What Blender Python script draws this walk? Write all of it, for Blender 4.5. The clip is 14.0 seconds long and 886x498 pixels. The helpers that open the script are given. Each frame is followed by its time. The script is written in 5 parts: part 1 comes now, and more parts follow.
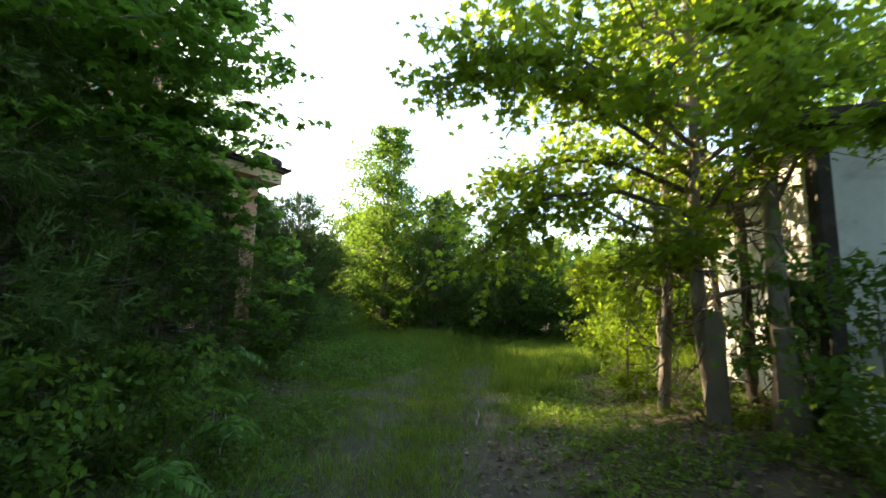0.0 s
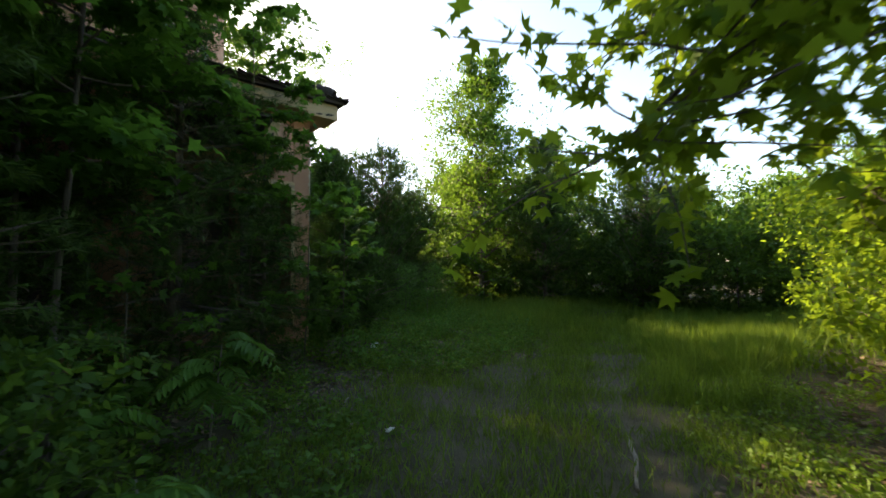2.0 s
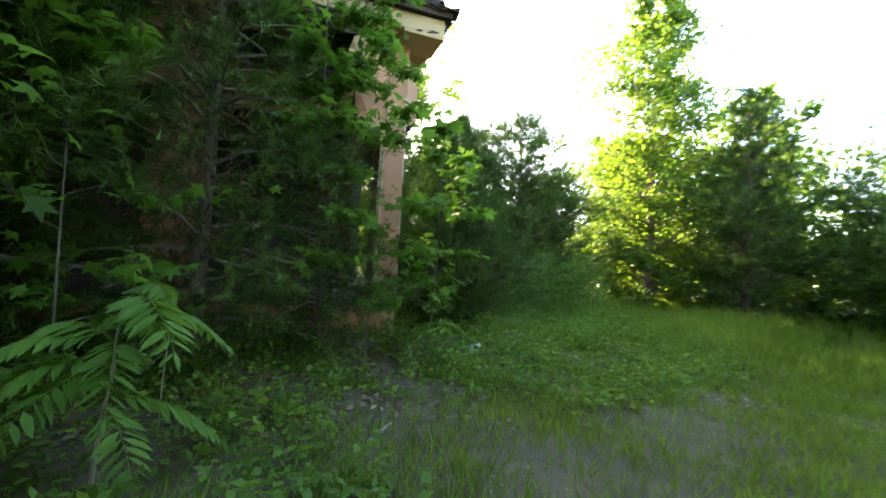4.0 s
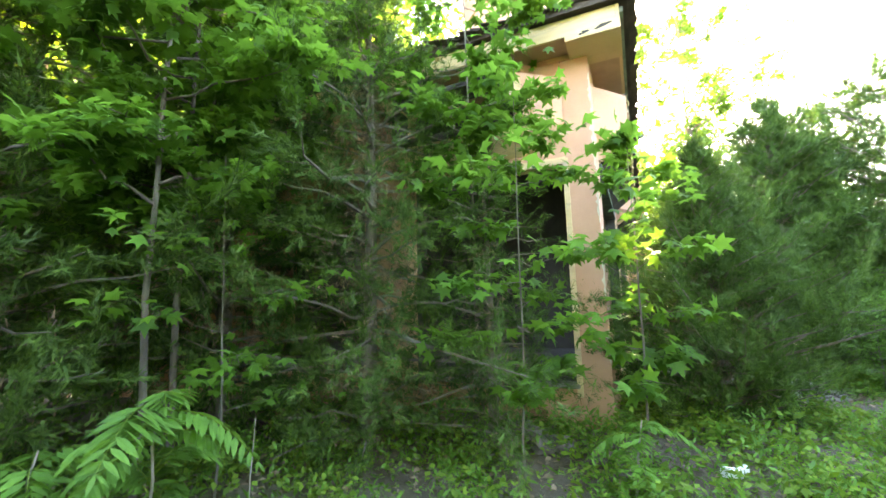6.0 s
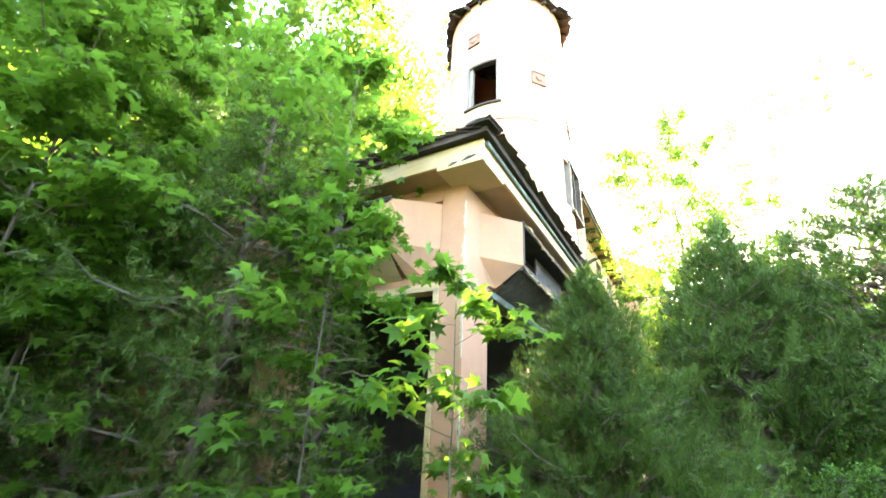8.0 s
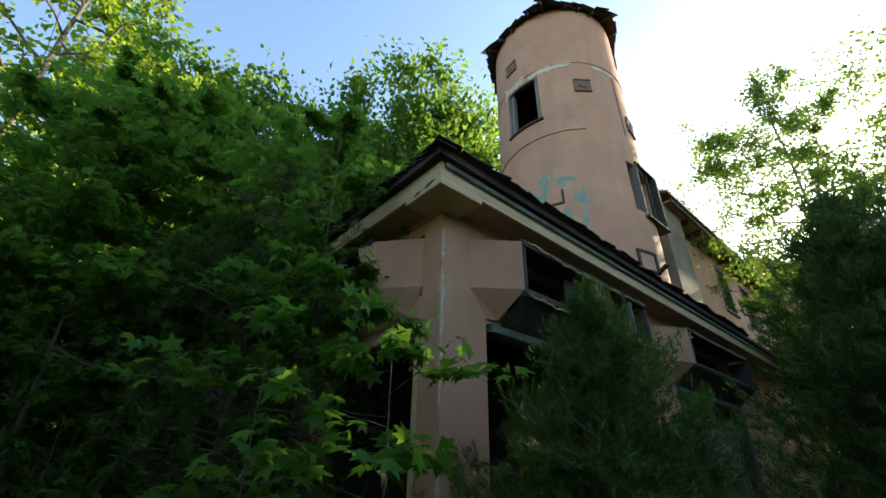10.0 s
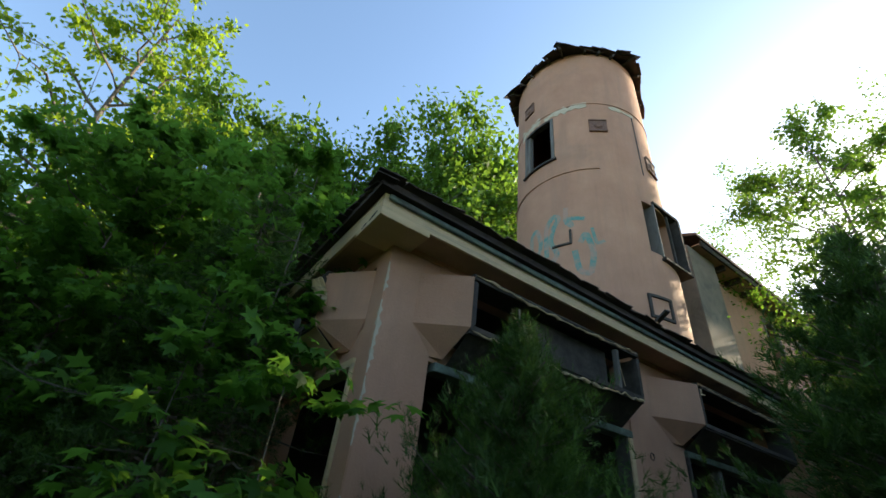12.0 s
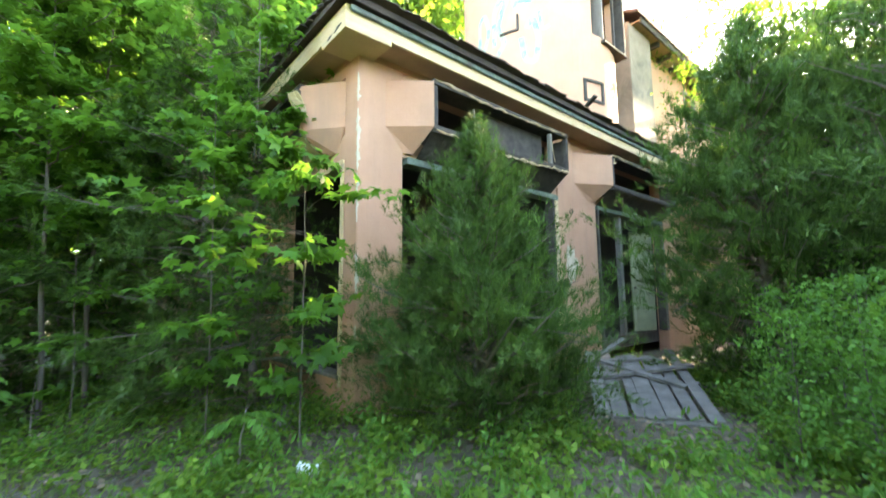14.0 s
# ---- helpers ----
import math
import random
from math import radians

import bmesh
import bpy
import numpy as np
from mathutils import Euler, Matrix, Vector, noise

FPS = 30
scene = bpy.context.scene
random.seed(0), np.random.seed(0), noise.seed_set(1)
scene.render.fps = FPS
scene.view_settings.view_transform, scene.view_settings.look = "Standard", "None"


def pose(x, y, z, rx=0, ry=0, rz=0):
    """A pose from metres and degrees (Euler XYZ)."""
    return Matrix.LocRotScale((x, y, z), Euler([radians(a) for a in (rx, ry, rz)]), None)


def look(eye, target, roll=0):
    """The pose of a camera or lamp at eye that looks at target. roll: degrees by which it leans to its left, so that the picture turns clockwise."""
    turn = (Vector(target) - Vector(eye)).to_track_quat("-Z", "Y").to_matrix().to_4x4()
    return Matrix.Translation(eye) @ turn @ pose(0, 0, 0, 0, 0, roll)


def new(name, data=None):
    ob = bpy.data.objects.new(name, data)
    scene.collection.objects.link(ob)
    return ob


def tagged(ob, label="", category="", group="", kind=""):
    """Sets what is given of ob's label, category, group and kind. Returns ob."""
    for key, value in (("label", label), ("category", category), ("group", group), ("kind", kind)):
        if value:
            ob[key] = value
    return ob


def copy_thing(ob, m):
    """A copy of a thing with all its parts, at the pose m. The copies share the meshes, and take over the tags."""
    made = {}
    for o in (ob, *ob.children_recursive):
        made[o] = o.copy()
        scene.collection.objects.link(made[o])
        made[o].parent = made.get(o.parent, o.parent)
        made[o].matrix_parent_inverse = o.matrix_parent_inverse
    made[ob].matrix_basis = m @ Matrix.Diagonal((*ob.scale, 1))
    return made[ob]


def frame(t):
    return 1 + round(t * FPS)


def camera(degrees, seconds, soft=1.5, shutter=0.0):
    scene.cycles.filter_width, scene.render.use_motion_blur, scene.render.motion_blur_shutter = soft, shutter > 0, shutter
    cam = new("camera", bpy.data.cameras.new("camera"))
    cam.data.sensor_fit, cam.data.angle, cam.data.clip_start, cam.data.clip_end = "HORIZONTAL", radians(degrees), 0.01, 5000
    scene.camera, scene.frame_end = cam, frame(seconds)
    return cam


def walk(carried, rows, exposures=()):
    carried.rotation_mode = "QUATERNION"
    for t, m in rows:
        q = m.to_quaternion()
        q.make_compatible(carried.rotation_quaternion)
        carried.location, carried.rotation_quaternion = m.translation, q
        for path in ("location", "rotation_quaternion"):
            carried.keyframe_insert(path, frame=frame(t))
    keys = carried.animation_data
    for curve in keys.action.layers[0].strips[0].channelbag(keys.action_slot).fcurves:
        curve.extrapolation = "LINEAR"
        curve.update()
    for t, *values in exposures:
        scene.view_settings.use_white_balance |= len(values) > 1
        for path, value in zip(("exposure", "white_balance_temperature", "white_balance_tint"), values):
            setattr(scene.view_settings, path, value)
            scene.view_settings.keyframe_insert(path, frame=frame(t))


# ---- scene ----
cam = camera(92.8, 14.0, soft=1.5, shutter=0.35)

UNIT = 0.8                              # the plan is drawn in units of 0.8 m
PATH = [
    (0, (10.381, -6.218, 1.899), (9.25, -4.587, 2.148), 1.0),
    (0.5, (9.81, -5.626, 1.805), (8.581, -4.068, 2.052), -0.5),
    (1, (9.272, -5.009, 1.787), (7.825, -3.659, 2.075), 1.6),
    (1.5, (8.955, -4.38, 1.817), (7.531, -2.999, 2.071), 0.0),
    (2, (8.54, -3.686, 1.791), (7.031, -2.377, 1.886), -0.7),
    (2.2, (8.337, -3.428, 1.771), (6.805, -2.145, 1.871), -0.3),
    (4.3, (6.378, -1.364, 1.29), (4.436, -0.885, 1.342), 3.2),
    (4.5, (6.257, -1.151, 1.314), (4.281, -0.841, 1.329), 2.9),
    (5, (5.898, -0.644, 1.384), (3.908, -0.728, 1.564), 2.3),
    (5.5, (5.647, -0.2, 1.518), (3.714, -0.615, 1.815), -1.3),
    (6, (5.471, 0.365, 1.584), (3.677, -0.46, 1.9), -1.1),
    (6.5, (5.095, 0.915, 1.578), (3.326, -0.001, 1.752), 1.4),
    (7, (4.802, 1.377, 1.698), (3.023, 0.511, 1.988), -0.5),
    (7.5, (4.595, 1.887, 1.856), (2.889, 1.006, 2.415), -0.1),
    (8, (4.255, 2.237, 1.926), (2.681, 1.295, 2.722), 3.2),
    (8.2, (4.151, 2.35, 2.02), (2.606, 1.381, 2.841), 1.4),
    (10.3, (2.551, 3.44, 2.073), (1.46, 2.07, 3.04), 3.0),
    (10.5, (2.366, 3.509, 2.065), (1.303, 2.107, 3.018), 4.1),
    (11, (2.054, 3.6, 2.107), (1.129, 2.178, 3.167), 4.8),
    (11.5, (1.818, 3.727, 2.129), (0.978, 2.328, 3.286), 5.0),
    (12, (1.743, 3.969, 2.117), (0.87, 2.557, 3.232), 7.6),
    (12.5, (1.793, 4.346, 2.094), (0.778, 2.938, 3.086), 5.7),
    (13, (2.046, 4.451, 2.049), (0.828, 3.131, 2.929), 3.7),
    (13.5, (2.42, 4.508, 1.847), (1.106, 3.104, 2.397), 1.7),
    (14, (2.635, 4.738, 1.736), (1.337, 3.234, 1.963), -0.6),
]

# ---- camera path ----
walk(cam, [(t, look(Vector(e) * UNIT, Vector(g) * UNIT, r)) for t, e, g, r in PATH], exposures=[
    (0.0, 2.5, 8000, 10), (1.0, 2.05, 8000, 10), (2.2, 1.8, 8000, 10), (4.3, 4.0, 8300, 12), (5.0, 4.6, 8500, 14), (5.5, 5.1, 8600, 15), (6.0, 5.2, 8700, 15),
    (6.6, 5.5, 9000, 18), (7.4, 5.65, 8700, 15), (8.2, 4.7, 8400, 13), (9.4, 2.6, 7600, 8), (10.3, 1.55, 7000, 5), (13.0, 1.55, 7000, 5), (13.5, 2.35, 7400, 7), (14.0, 4.55, 8200, 9)])

# ---- world and sun ----
SUN_EL, SUN_AZ = 25.0, 177.0            # degrees; azimuth from +x towards +y
world = bpy.data.worlds.new("sky")
scene.world = world
world.use_nodes = True
wn = world.node_tree
sky = wn.nodes.new("ShaderNodeTexSky")
sky.sky_type = "NISHITA"
sky.sun_disc = False
sky.sun_elevation = radians(SUN_EL)
sky.sun_rotation = radians(90 - SUN_AZ)
sky.air_density, sky.dust_density, sky.ozone_density = 1.0, 0.7, 2.2
wn.links.new(sky.outputs[0], wn.nodes["Background"].inputs[0])
wn.nodes["Background"].inputs[1].default_value = 0.15
sun = new("sun", bpy.data.lights.new("sun", "SUN"))
sun.data.energy, sun.data.angle, sun.data.color = 5.0, radians(0.6), (1.0, 0.86, 0.66)
ca, sa = math.cos(radians(SUN_AZ)), math.sin(radians(SUN_AZ))
ce, se = math.cos(radians(SUN_EL)), math.sin(radians(SUN_EL))
sun.matrix_world = look((ca * ce * 60, sa * ce * 60, se * 60), (0, 0, 0))

# ---- materials ----
def nodes_of(name):
    m = bpy.data.materials.new(name)
    m.use_nodes = True
    nt = m.node_tree
    return m, nt, nt.nodes["Principled BSDF"], nt.nodes["Material Output"]


def ramp(nt, fac, stops):
    r = nt.nodes.new("ShaderNodeValToRGB")
    el = r.color_ramp.elements
    while len(el) < len(stops):
        el.new(0.5)
    for e, (p, c) in zip(el, stops):
        e.position, e.color = p, (*c, 1)
    nt.links.new(fac, r.inputs[0])
    return r.outputs[0]


def noise_fac(nt, scale, detail=6.0, rough=0.6, stretch=(1, 1, 1), distort=0.0):
    tc = nt.nodes.new("ShaderNodeNewGeometry")
    mp = nt.nodes.new("ShaderNodeMapping")
    mp.inputs["Scale"].default_value = stretch
    nt.links.new(tc.outputs["Position"], mp.inputs[0])
    n = nt.nodes.new("ShaderNodeTexNoise")
    n.inputs["Scale"].default_value, n.inputs["Detail"].default_value = scale, detail
    n.inputs["Roughness"].default_value, n.inputs["Distortion"].default_value = rough, distort
    nt.links.new(mp.outputs[0], n.inputs["Vector"])
    return n.outputs["Fac"]


def mixed(nt, fac, a, b, how="MIX"):
    m = nt.nodes.new("ShaderNodeMix")
    m.data_type, m.blend_type = "RGBA", how
    for sock, v in ((m.inputs["Factor"], fac), (m.inputs["A"], a), (m.inputs["B"], b)):
        if isinstance(v, (int, float)):
            sock.default_value = v
        elif isinstance(v, tuple):
            sock.default_value = (*v, 1)
        else:
            nt.links.new(v, sock)
    return m.outputs["Result"]


def bumped(nt, bsdf, fac, strength, dist=0.02):
    b = nt.nodes.new("ShaderNodeBump")
    b.inputs["Strength"].default_value, b.inputs["Distance"].default_value = strength, dist
    nt.links.new(fac, b.inputs["Height"])
    nt.links.new(b.outputs[0], bsdf.inputs["Normal"])


def surface(name, stops, scale, rough=0.85, bump=0.3, stretch=(1, 1, 1), stain=None, stain_scale=0.7,
            stain_range=(0.52, 0.68), metal=0.0, fine=None, streak=None):
    """A weathered surface: a colour ramp over noise, a larger stain over it, and fine relief."""
    m, nt, b, _ = nodes_of(name)
    col = ramp(nt, noise_fac(nt, scale, 8, 0.65, stretch), stops)
    if stain:
        col = mixed(nt, ramp(nt, noise_fac(nt, stain_scale, 7, 0.7, stretch, 0.6),
                             [(stain_range[0], (0, 0, 0)), (stain_range[1], (1, 1, 1))]), col, stain)
    if streak:
        col = mixed(nt, ramp(nt, noise_fac(nt, 2.4, 6, 0.65, (1, 1, 0.12), 0.3), [(0.50, (0, 0, 0)), (0.72, (0.75, 0.75, 0.75))]), col, streak)
        col = mixed(nt, ramp(nt, noise_fac(nt, 9.0, 9, 0.8, (1, 1, 1), 2.0), [(0.64, (0, 0, 0)), (0.70, (0.6, 0.6, 0.6))]), col, (0.50, 0.42, 0.34))
    nt.links.new(col, b.inputs["Base Color"])
    b.inputs["Roughness"].default_value, b.inputs["Metallic"].default_value = rough, metal
    bumped(nt, b, noise_fac(nt, fine or scale * 4, 8, 0.7, stretch), bump)
    return m


def leaf_mat(name, dark, light, through_col, amount=0.45, rough=0.55, spec=0.2):
    """Leaf: each leaf its own shade, light shining through."""
    m, nt, b, out = nodes_of(name)
    g = nt.nodes.new("ShaderNodeNewGeometry")
    col = ramp(nt, g.outputs["Random Per Island"], [(0.0, dark), (0.75, light), (1.0, tuple(min(1, c * 1.35) for c in light))])
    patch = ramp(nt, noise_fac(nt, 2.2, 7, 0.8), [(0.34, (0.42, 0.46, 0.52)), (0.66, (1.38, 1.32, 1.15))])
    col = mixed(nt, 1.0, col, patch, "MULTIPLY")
    nt.links.new(col, b.inputs["Base Color"])
    b.inputs["Roughness"].default_value = rough
    b.inputs["Specular IOR Level"].default_value = spec
    tr = nt.nodes.new("ShaderNodeBsdfTranslucent")
    nt.links.new(mixed(nt, 0.6, col, through_col), tr.inputs[0])
    mx = nt.nodes.new("ShaderNodeMixShader")
    mx.inputs[0].default_value = amount
    nt.links.new(b.outputs[0], mx.inputs[1])
    nt.links.new(tr.outputs[0], mx.inputs[2])
    nt.links.new(mx.outputs[0], out.inputs[0])
    return m


STUCCO = surface("pink stucco", [(0.25, (0.43, 0.215, 0.135)), (0.55, (0.52, 0.275, 0.175)), (0.8, (0.60, 0.34, 0.225))], 1.1,
                 0.9, 0.35, stain=(0.37, 0.215, 0.145), stain_scale=0.55, stain_range=(0.52, 0.78), fine=40, streak=(0.38, 0.215, 0.145))
SOFFIT = surface("stained soffit", [(0.3, (0.34, 0.22, 0.14)), (0.7, (0.50, 0.33, 0.21))], 1.6, 0.85, 0.2,
                 stain=(0.13, 0.09, 0.06), stain_range=(0.58, 0.72), fine=30)
CREAM = surface("cream fascia", [(0.3, (0.52, 0.36, 0.19)), (0.7, (0.66, 0.48, 0.28))], 3.0, 0.75, 0.3, stretch=(0.4, 0.4, 3),
                stain=(0.30, 0.24, 0.17), stain_scale=1.5)
GREYWOOD = surface("weathered wood", [(0.3, (0.105, 0.094, 0.082)), (0.6, (0.20, 0.18, 0.158)), (0.85, (0.31, 0.285, 0.25))], 5.0, 0.85, 0.5,
                   stretch=(1, 1, 0.25), stain=(0.10, 0.095, 0.09), stain_scale=2.0)
# rotten wood; its near-black tone also stands in for shade on the bay sheet
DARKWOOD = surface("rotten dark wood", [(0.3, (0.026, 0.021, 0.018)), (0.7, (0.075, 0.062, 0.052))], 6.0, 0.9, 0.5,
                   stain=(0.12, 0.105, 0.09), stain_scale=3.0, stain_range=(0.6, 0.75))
TRIMGREEN = surface("weathered green trim", [(0.3, (0.055, 0.075, 0.06)), (0.6, (0.15, 0.195, 0.155)), (0.85, (0.33, 0.36, 0.30))], 9.0, 0.8,
                    0.4, stain=(0.09, 0.08, 0.07), stain_scale=2.2)
SHINGLE = surface("dark shingle", [(0.3, (0.03, 0.022, 0.018)), (0.6, (0.07, 0.05, 0.042)), (0.9, (0.12, 0.09, 0.075))], 3.0, 0.95, 0.6, fine=60)
REDSHINGLE = surface("red shingle", [(0.3, (0.20, 0.08, 0.055)), (0.7, (0.33, 0.14, 0.09))], 2.5, 0.9, 0.5, fine=40)
CONCRETE = surface("stained concrete", [(0.3, (0.16, 0.125, 0.092)), (0.7, (0.27, 0.22, 0.165))], 2.0, 0.9, 0.4,
                   stain=(0.12, 0.10, 0.075), stain_scale=1.2)
MINT = surface("bare plaster", [(0.3, (0.44, 0.36, 0.25)), (0.7, (0.62, 0.52, 0.39))], 6.0, 0.9, 0.3)
TILE = surface("terracotta relief", [(0.3, (0.13, 0.065, 0.045)), (0.7, (0.25, 0.13, 0.09))], 9.0, 0.8, 0.6)
GRAFFITI = surface("teal spray paint", [(0.35, (0.06, 0.27, 0.22)), (0.7, (0.22, 0.30, 0.235))], 7.0, 0.7, 0.1,
                   stain=(0.46, 0.28, 0.20), stain_scale=4.0, stain_range=(0.42, 0.60))
# near black: the shade of the unlit rooms is put into the plaster colour
SHADEPLASTER = surface("shade-dark room plaster", [(0.3, (0.028, 0.023, 0.019)), (0.7, (0.065, 0.054, 0.044))], 1.5, 0.9, 0.2)
WHITEWALL = surface("white block wall", [(0.3, (0.52, 0.50, 0.45)), (0.7, (0.72, 0.70, 0.64))], 2.0, 0.85, 0.3,
                    stain=(0.35, 0.33, 0.28), stain_scale=1.1)
BARK = surface("bark", [(0.3, (0.075, 0.06, 0.048)), (0.6, (0.15, 0.125, 0.10)), (0.85, (0.24, 0.21, 0.175))], 14.0, 0.95, 0.8, stretch=(1, 1, 0.25))
PALEBARK = surface("pale bark", [(0.3, (0.17, 0.14, 0.11)), (0.6, (0.32, 0.28, 0.23)), (0.85, (0.46, 0.42, 0.35))], 10.0, 0.95, 0.7, stretch=(1, 1, 0.3))
STONE = surface("grey stone", [(0.3, (0.095, 0.08, 0.066)), (0.7, (0.20, 0.175, 0.15))], 5.0, 0.9, 0.5)
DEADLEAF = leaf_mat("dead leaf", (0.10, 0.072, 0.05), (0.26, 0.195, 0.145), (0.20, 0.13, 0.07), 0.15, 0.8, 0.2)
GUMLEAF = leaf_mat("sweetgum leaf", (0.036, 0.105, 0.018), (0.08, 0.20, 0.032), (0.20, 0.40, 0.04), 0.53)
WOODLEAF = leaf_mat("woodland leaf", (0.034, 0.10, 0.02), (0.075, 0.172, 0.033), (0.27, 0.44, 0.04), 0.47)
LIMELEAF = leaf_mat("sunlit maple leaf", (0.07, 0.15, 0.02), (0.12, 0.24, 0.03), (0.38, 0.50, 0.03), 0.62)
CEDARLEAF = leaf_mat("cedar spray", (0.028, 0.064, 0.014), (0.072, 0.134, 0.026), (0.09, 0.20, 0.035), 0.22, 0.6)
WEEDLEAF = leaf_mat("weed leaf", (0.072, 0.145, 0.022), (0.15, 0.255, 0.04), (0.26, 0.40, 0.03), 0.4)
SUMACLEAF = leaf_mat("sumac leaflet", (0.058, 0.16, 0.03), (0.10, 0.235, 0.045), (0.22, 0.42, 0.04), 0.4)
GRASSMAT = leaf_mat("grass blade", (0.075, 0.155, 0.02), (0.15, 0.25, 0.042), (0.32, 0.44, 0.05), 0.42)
PLASTIC = surface("white plastic", [(0.3, (0.62, 0.63, 0.64)), (0.7, (0.78, 0.78, 0.78))], 20.0, 0.45, 0.1)
GREENDOOR = surface("faded green door", [(0.3, (0.20, 0.22, 0.13)), (0.7, (0.32, 0.34, 0.21))], 3.0, 0.7, 0.2, stain=(0.14, 0.13, 0.09))


def ground_mat():
    m, nt, b, _ = nodes_of("forest ground")
    at = nt.nodes.new("ShaderNodeAttribute")
    at.attribute_name = "gravel"
    li = nt.nodes.new("ShaderNodeAttribute")
    li.attribute_name = "litter"
    soil = ramp(nt, noise_fac(nt, 5, 8), [(0.3, (0.05, 0.042, 0.024)), (0.55, (0.08, 0.078, 0.036)), (0.75, (0.125, 0.105, 0.062))])
    grav = ramp(nt, noise_fac(nt, 45, 6, 0.8), [(0.3, (0.055, 0.043, 0.031)), (0.55, (0.12, 0.096, 0.072)), (0.8, (0.20, 0.165, 0.13))])
    dead = ramp(nt, noise_fac(nt, 22, 8, 0.75, (1, 1, 1), 1.2), [(0.3, (0.05, 0.038, 0.028)), (0.55, (0.13, 0.10, 0.072)), (0.8, (0.28, 0.22, 0.175))])
    edge = nt.nodes.new("ShaderNodeMath")
    edge.operation = "MULTIPLY"
    nt.links.new(at.outputs["Fac"], edge.inputs[0])
    nt.links.new(ramp(nt, noise_fac(nt, 2.2, 8, 0.7), [(0.35, (0.1, 0.1, 0.1)), (0.6, (1, 1, 1))]), edge.inputs[1])
    col = mixed(nt, li.outputs["Fac"], soil, dead)
    col = mixed(nt, edge.outputs[0], col, grav)
    nt.links.new(col, b.inputs["Base Color"])
    b.inputs["Roughness"].default_value = 0.95
    bumped(nt, b, noise_fac(nt, 40, 8, 0.8), 0.7, 0.03)
    return m


GROUND = ground_mat()


# ---- building helpers ----
def part(name, bm, material, parent=None, label=""):
    me = bpy.data.meshes.new(name)
    bm.to_mesh(me)
    bm.free()
    me.materials.append(material)
    ob = new(name, me)
    if parent:
        ob.parent = parent
    return tagged(ob, label)


def raw(name, verts, faces, material, parent=None, label="", smooth=False):
    me = bpy.data.meshes.new(name)
    me.from_pydata(verts, [], faces)
    me.materials.append(material)
    if smooth:
        me.shade_smooth()
    ob = new(name, me)
    if parent:
        ob.parent = parent
    return tagged(ob, label)


def thing(name, label, category, place=(0, 0, 0), turn=0, group="", kind=""):
    e = new(name)
    e.empty_display_size = 0.2
    e.matrix_world = pose(*place, 0, 0, turn)
    return tagged(e, label, category, group, kind)


def box(bm, x0, x1, y0, y1, z0, z1, bevel=0.0):
    r = bmesh.ops.create_cube(bm, size=1.0, matrix=Matrix.LocRotScale(
        ((x0 + x1) / 2, (y0 + y1) / 2, (z0 + z1) / 2), None, (abs(x1 - x0), abs(y1 - y0), abs(z1 - z0))))
    if bevel:
        es = list({e for v in r["verts"] for e in v.link_edges})
        bmesh.ops.bevel(bm, geom=es, offset=bevel, segments=2, affect="EDGES")


def boxes(*rows, bevel=0.0):
    bm = bmesh.new()
    for r in rows:
        box(bm, *r, bevel=bevel)
    return bm


def prism(points, z0, z1):
    """Verts and faces of an upright prism over a plan outline."""
    n = len(points)
    v = [(x, y, z0) for x, y in points] + [(x, y, z1) for x, y in points]
    f = [tuple(range(n - 1, -1, -1)), tuple(range(n, 2 * n))]
    f += [(i, (i + 1) % n, n + (i + 1) % n, n + i) for i in range(n)]
    return v, f


def board(bm, a, b, w, t, up=(0, 0, 1)):
    """A board from a to b, w wide and t thick."""
    a, b = Vector(a), Vector(b)
    x = (b - a).normalized()
    s = Vector(up).cross(x).normalized()
    n = x.cross(s)
    m = Matrix((x, s, n)).transposed().to_4x4()
    m.translation = (a + b) / 2
    bmesh.ops.create_cube(bm, size=1.0, matrix=m @ Matrix.Diagonal(((b - a).length, w, t, 1)))


def tube(V, F, pts, radii, sides=6):
    """Adds a tapered tube along pts to the lists V and F."""
    base = len(V)
    pts = [Vector([float(c) for c in p]) for p in pts]
    for i, (p, r) in enumerate(zip(pts, [float(q) for q in radii])):
        d = pts[min(i + 1, len(pts) - 1)] - pts[max(i - 1, 0)]
        d.normalize()
        u = d.orthogonal().normalized()
        w = d.cross(u)
        for k in range(sides):
            a = 2 * math.pi * k / sides
            V.append(tuple(p + r * (math.cos(a) * u + math.sin(a) * w)))
    for i in range(len(pts) - 1):
        for k in range(sides):
            k2 = (k + 1) % sides
            F.append((base + i * sides + k, base + i * sides + k2, base + (i + 1) * sides + k2, base + (i + 1) * sides + k))


# leaf outlines: along, across, lift
OVAL = ([(0, 0, 0), (0.45, 0.30, 0.06), (1, 0, -0.08), (0.45, -0.30, 0.06)], [(0, 1, 2, 3)])
LANCE = ([(0, 0, 0), (0.4, 0.14, 0.03), (1, 0, -0.06), (0.4, -0.14, 0.03)], [(0, 1, 2, 3)])
SPRAY = ([(0, -0.05, 0), (0, 0.05, 0), (1, 0, 0.08), (0.15, 0.0, 0), (0.30, 0.04, 0), (0.72, 0.40, 0.04), (0.30, -0.04, 0), (0.72, -0.40, 0.04),
          (0.45, 0.0, 0.0), (0.58, 0.05, 0.02), (0.98, 0.30, 0.08), (0.58, -0.05, 0.02), (0.98, -0.30, 0.08)],
         [(0, 2, 1), (3, 4, 5), (3, 7, 6), (8, 9, 10), (8, 12, 11)])
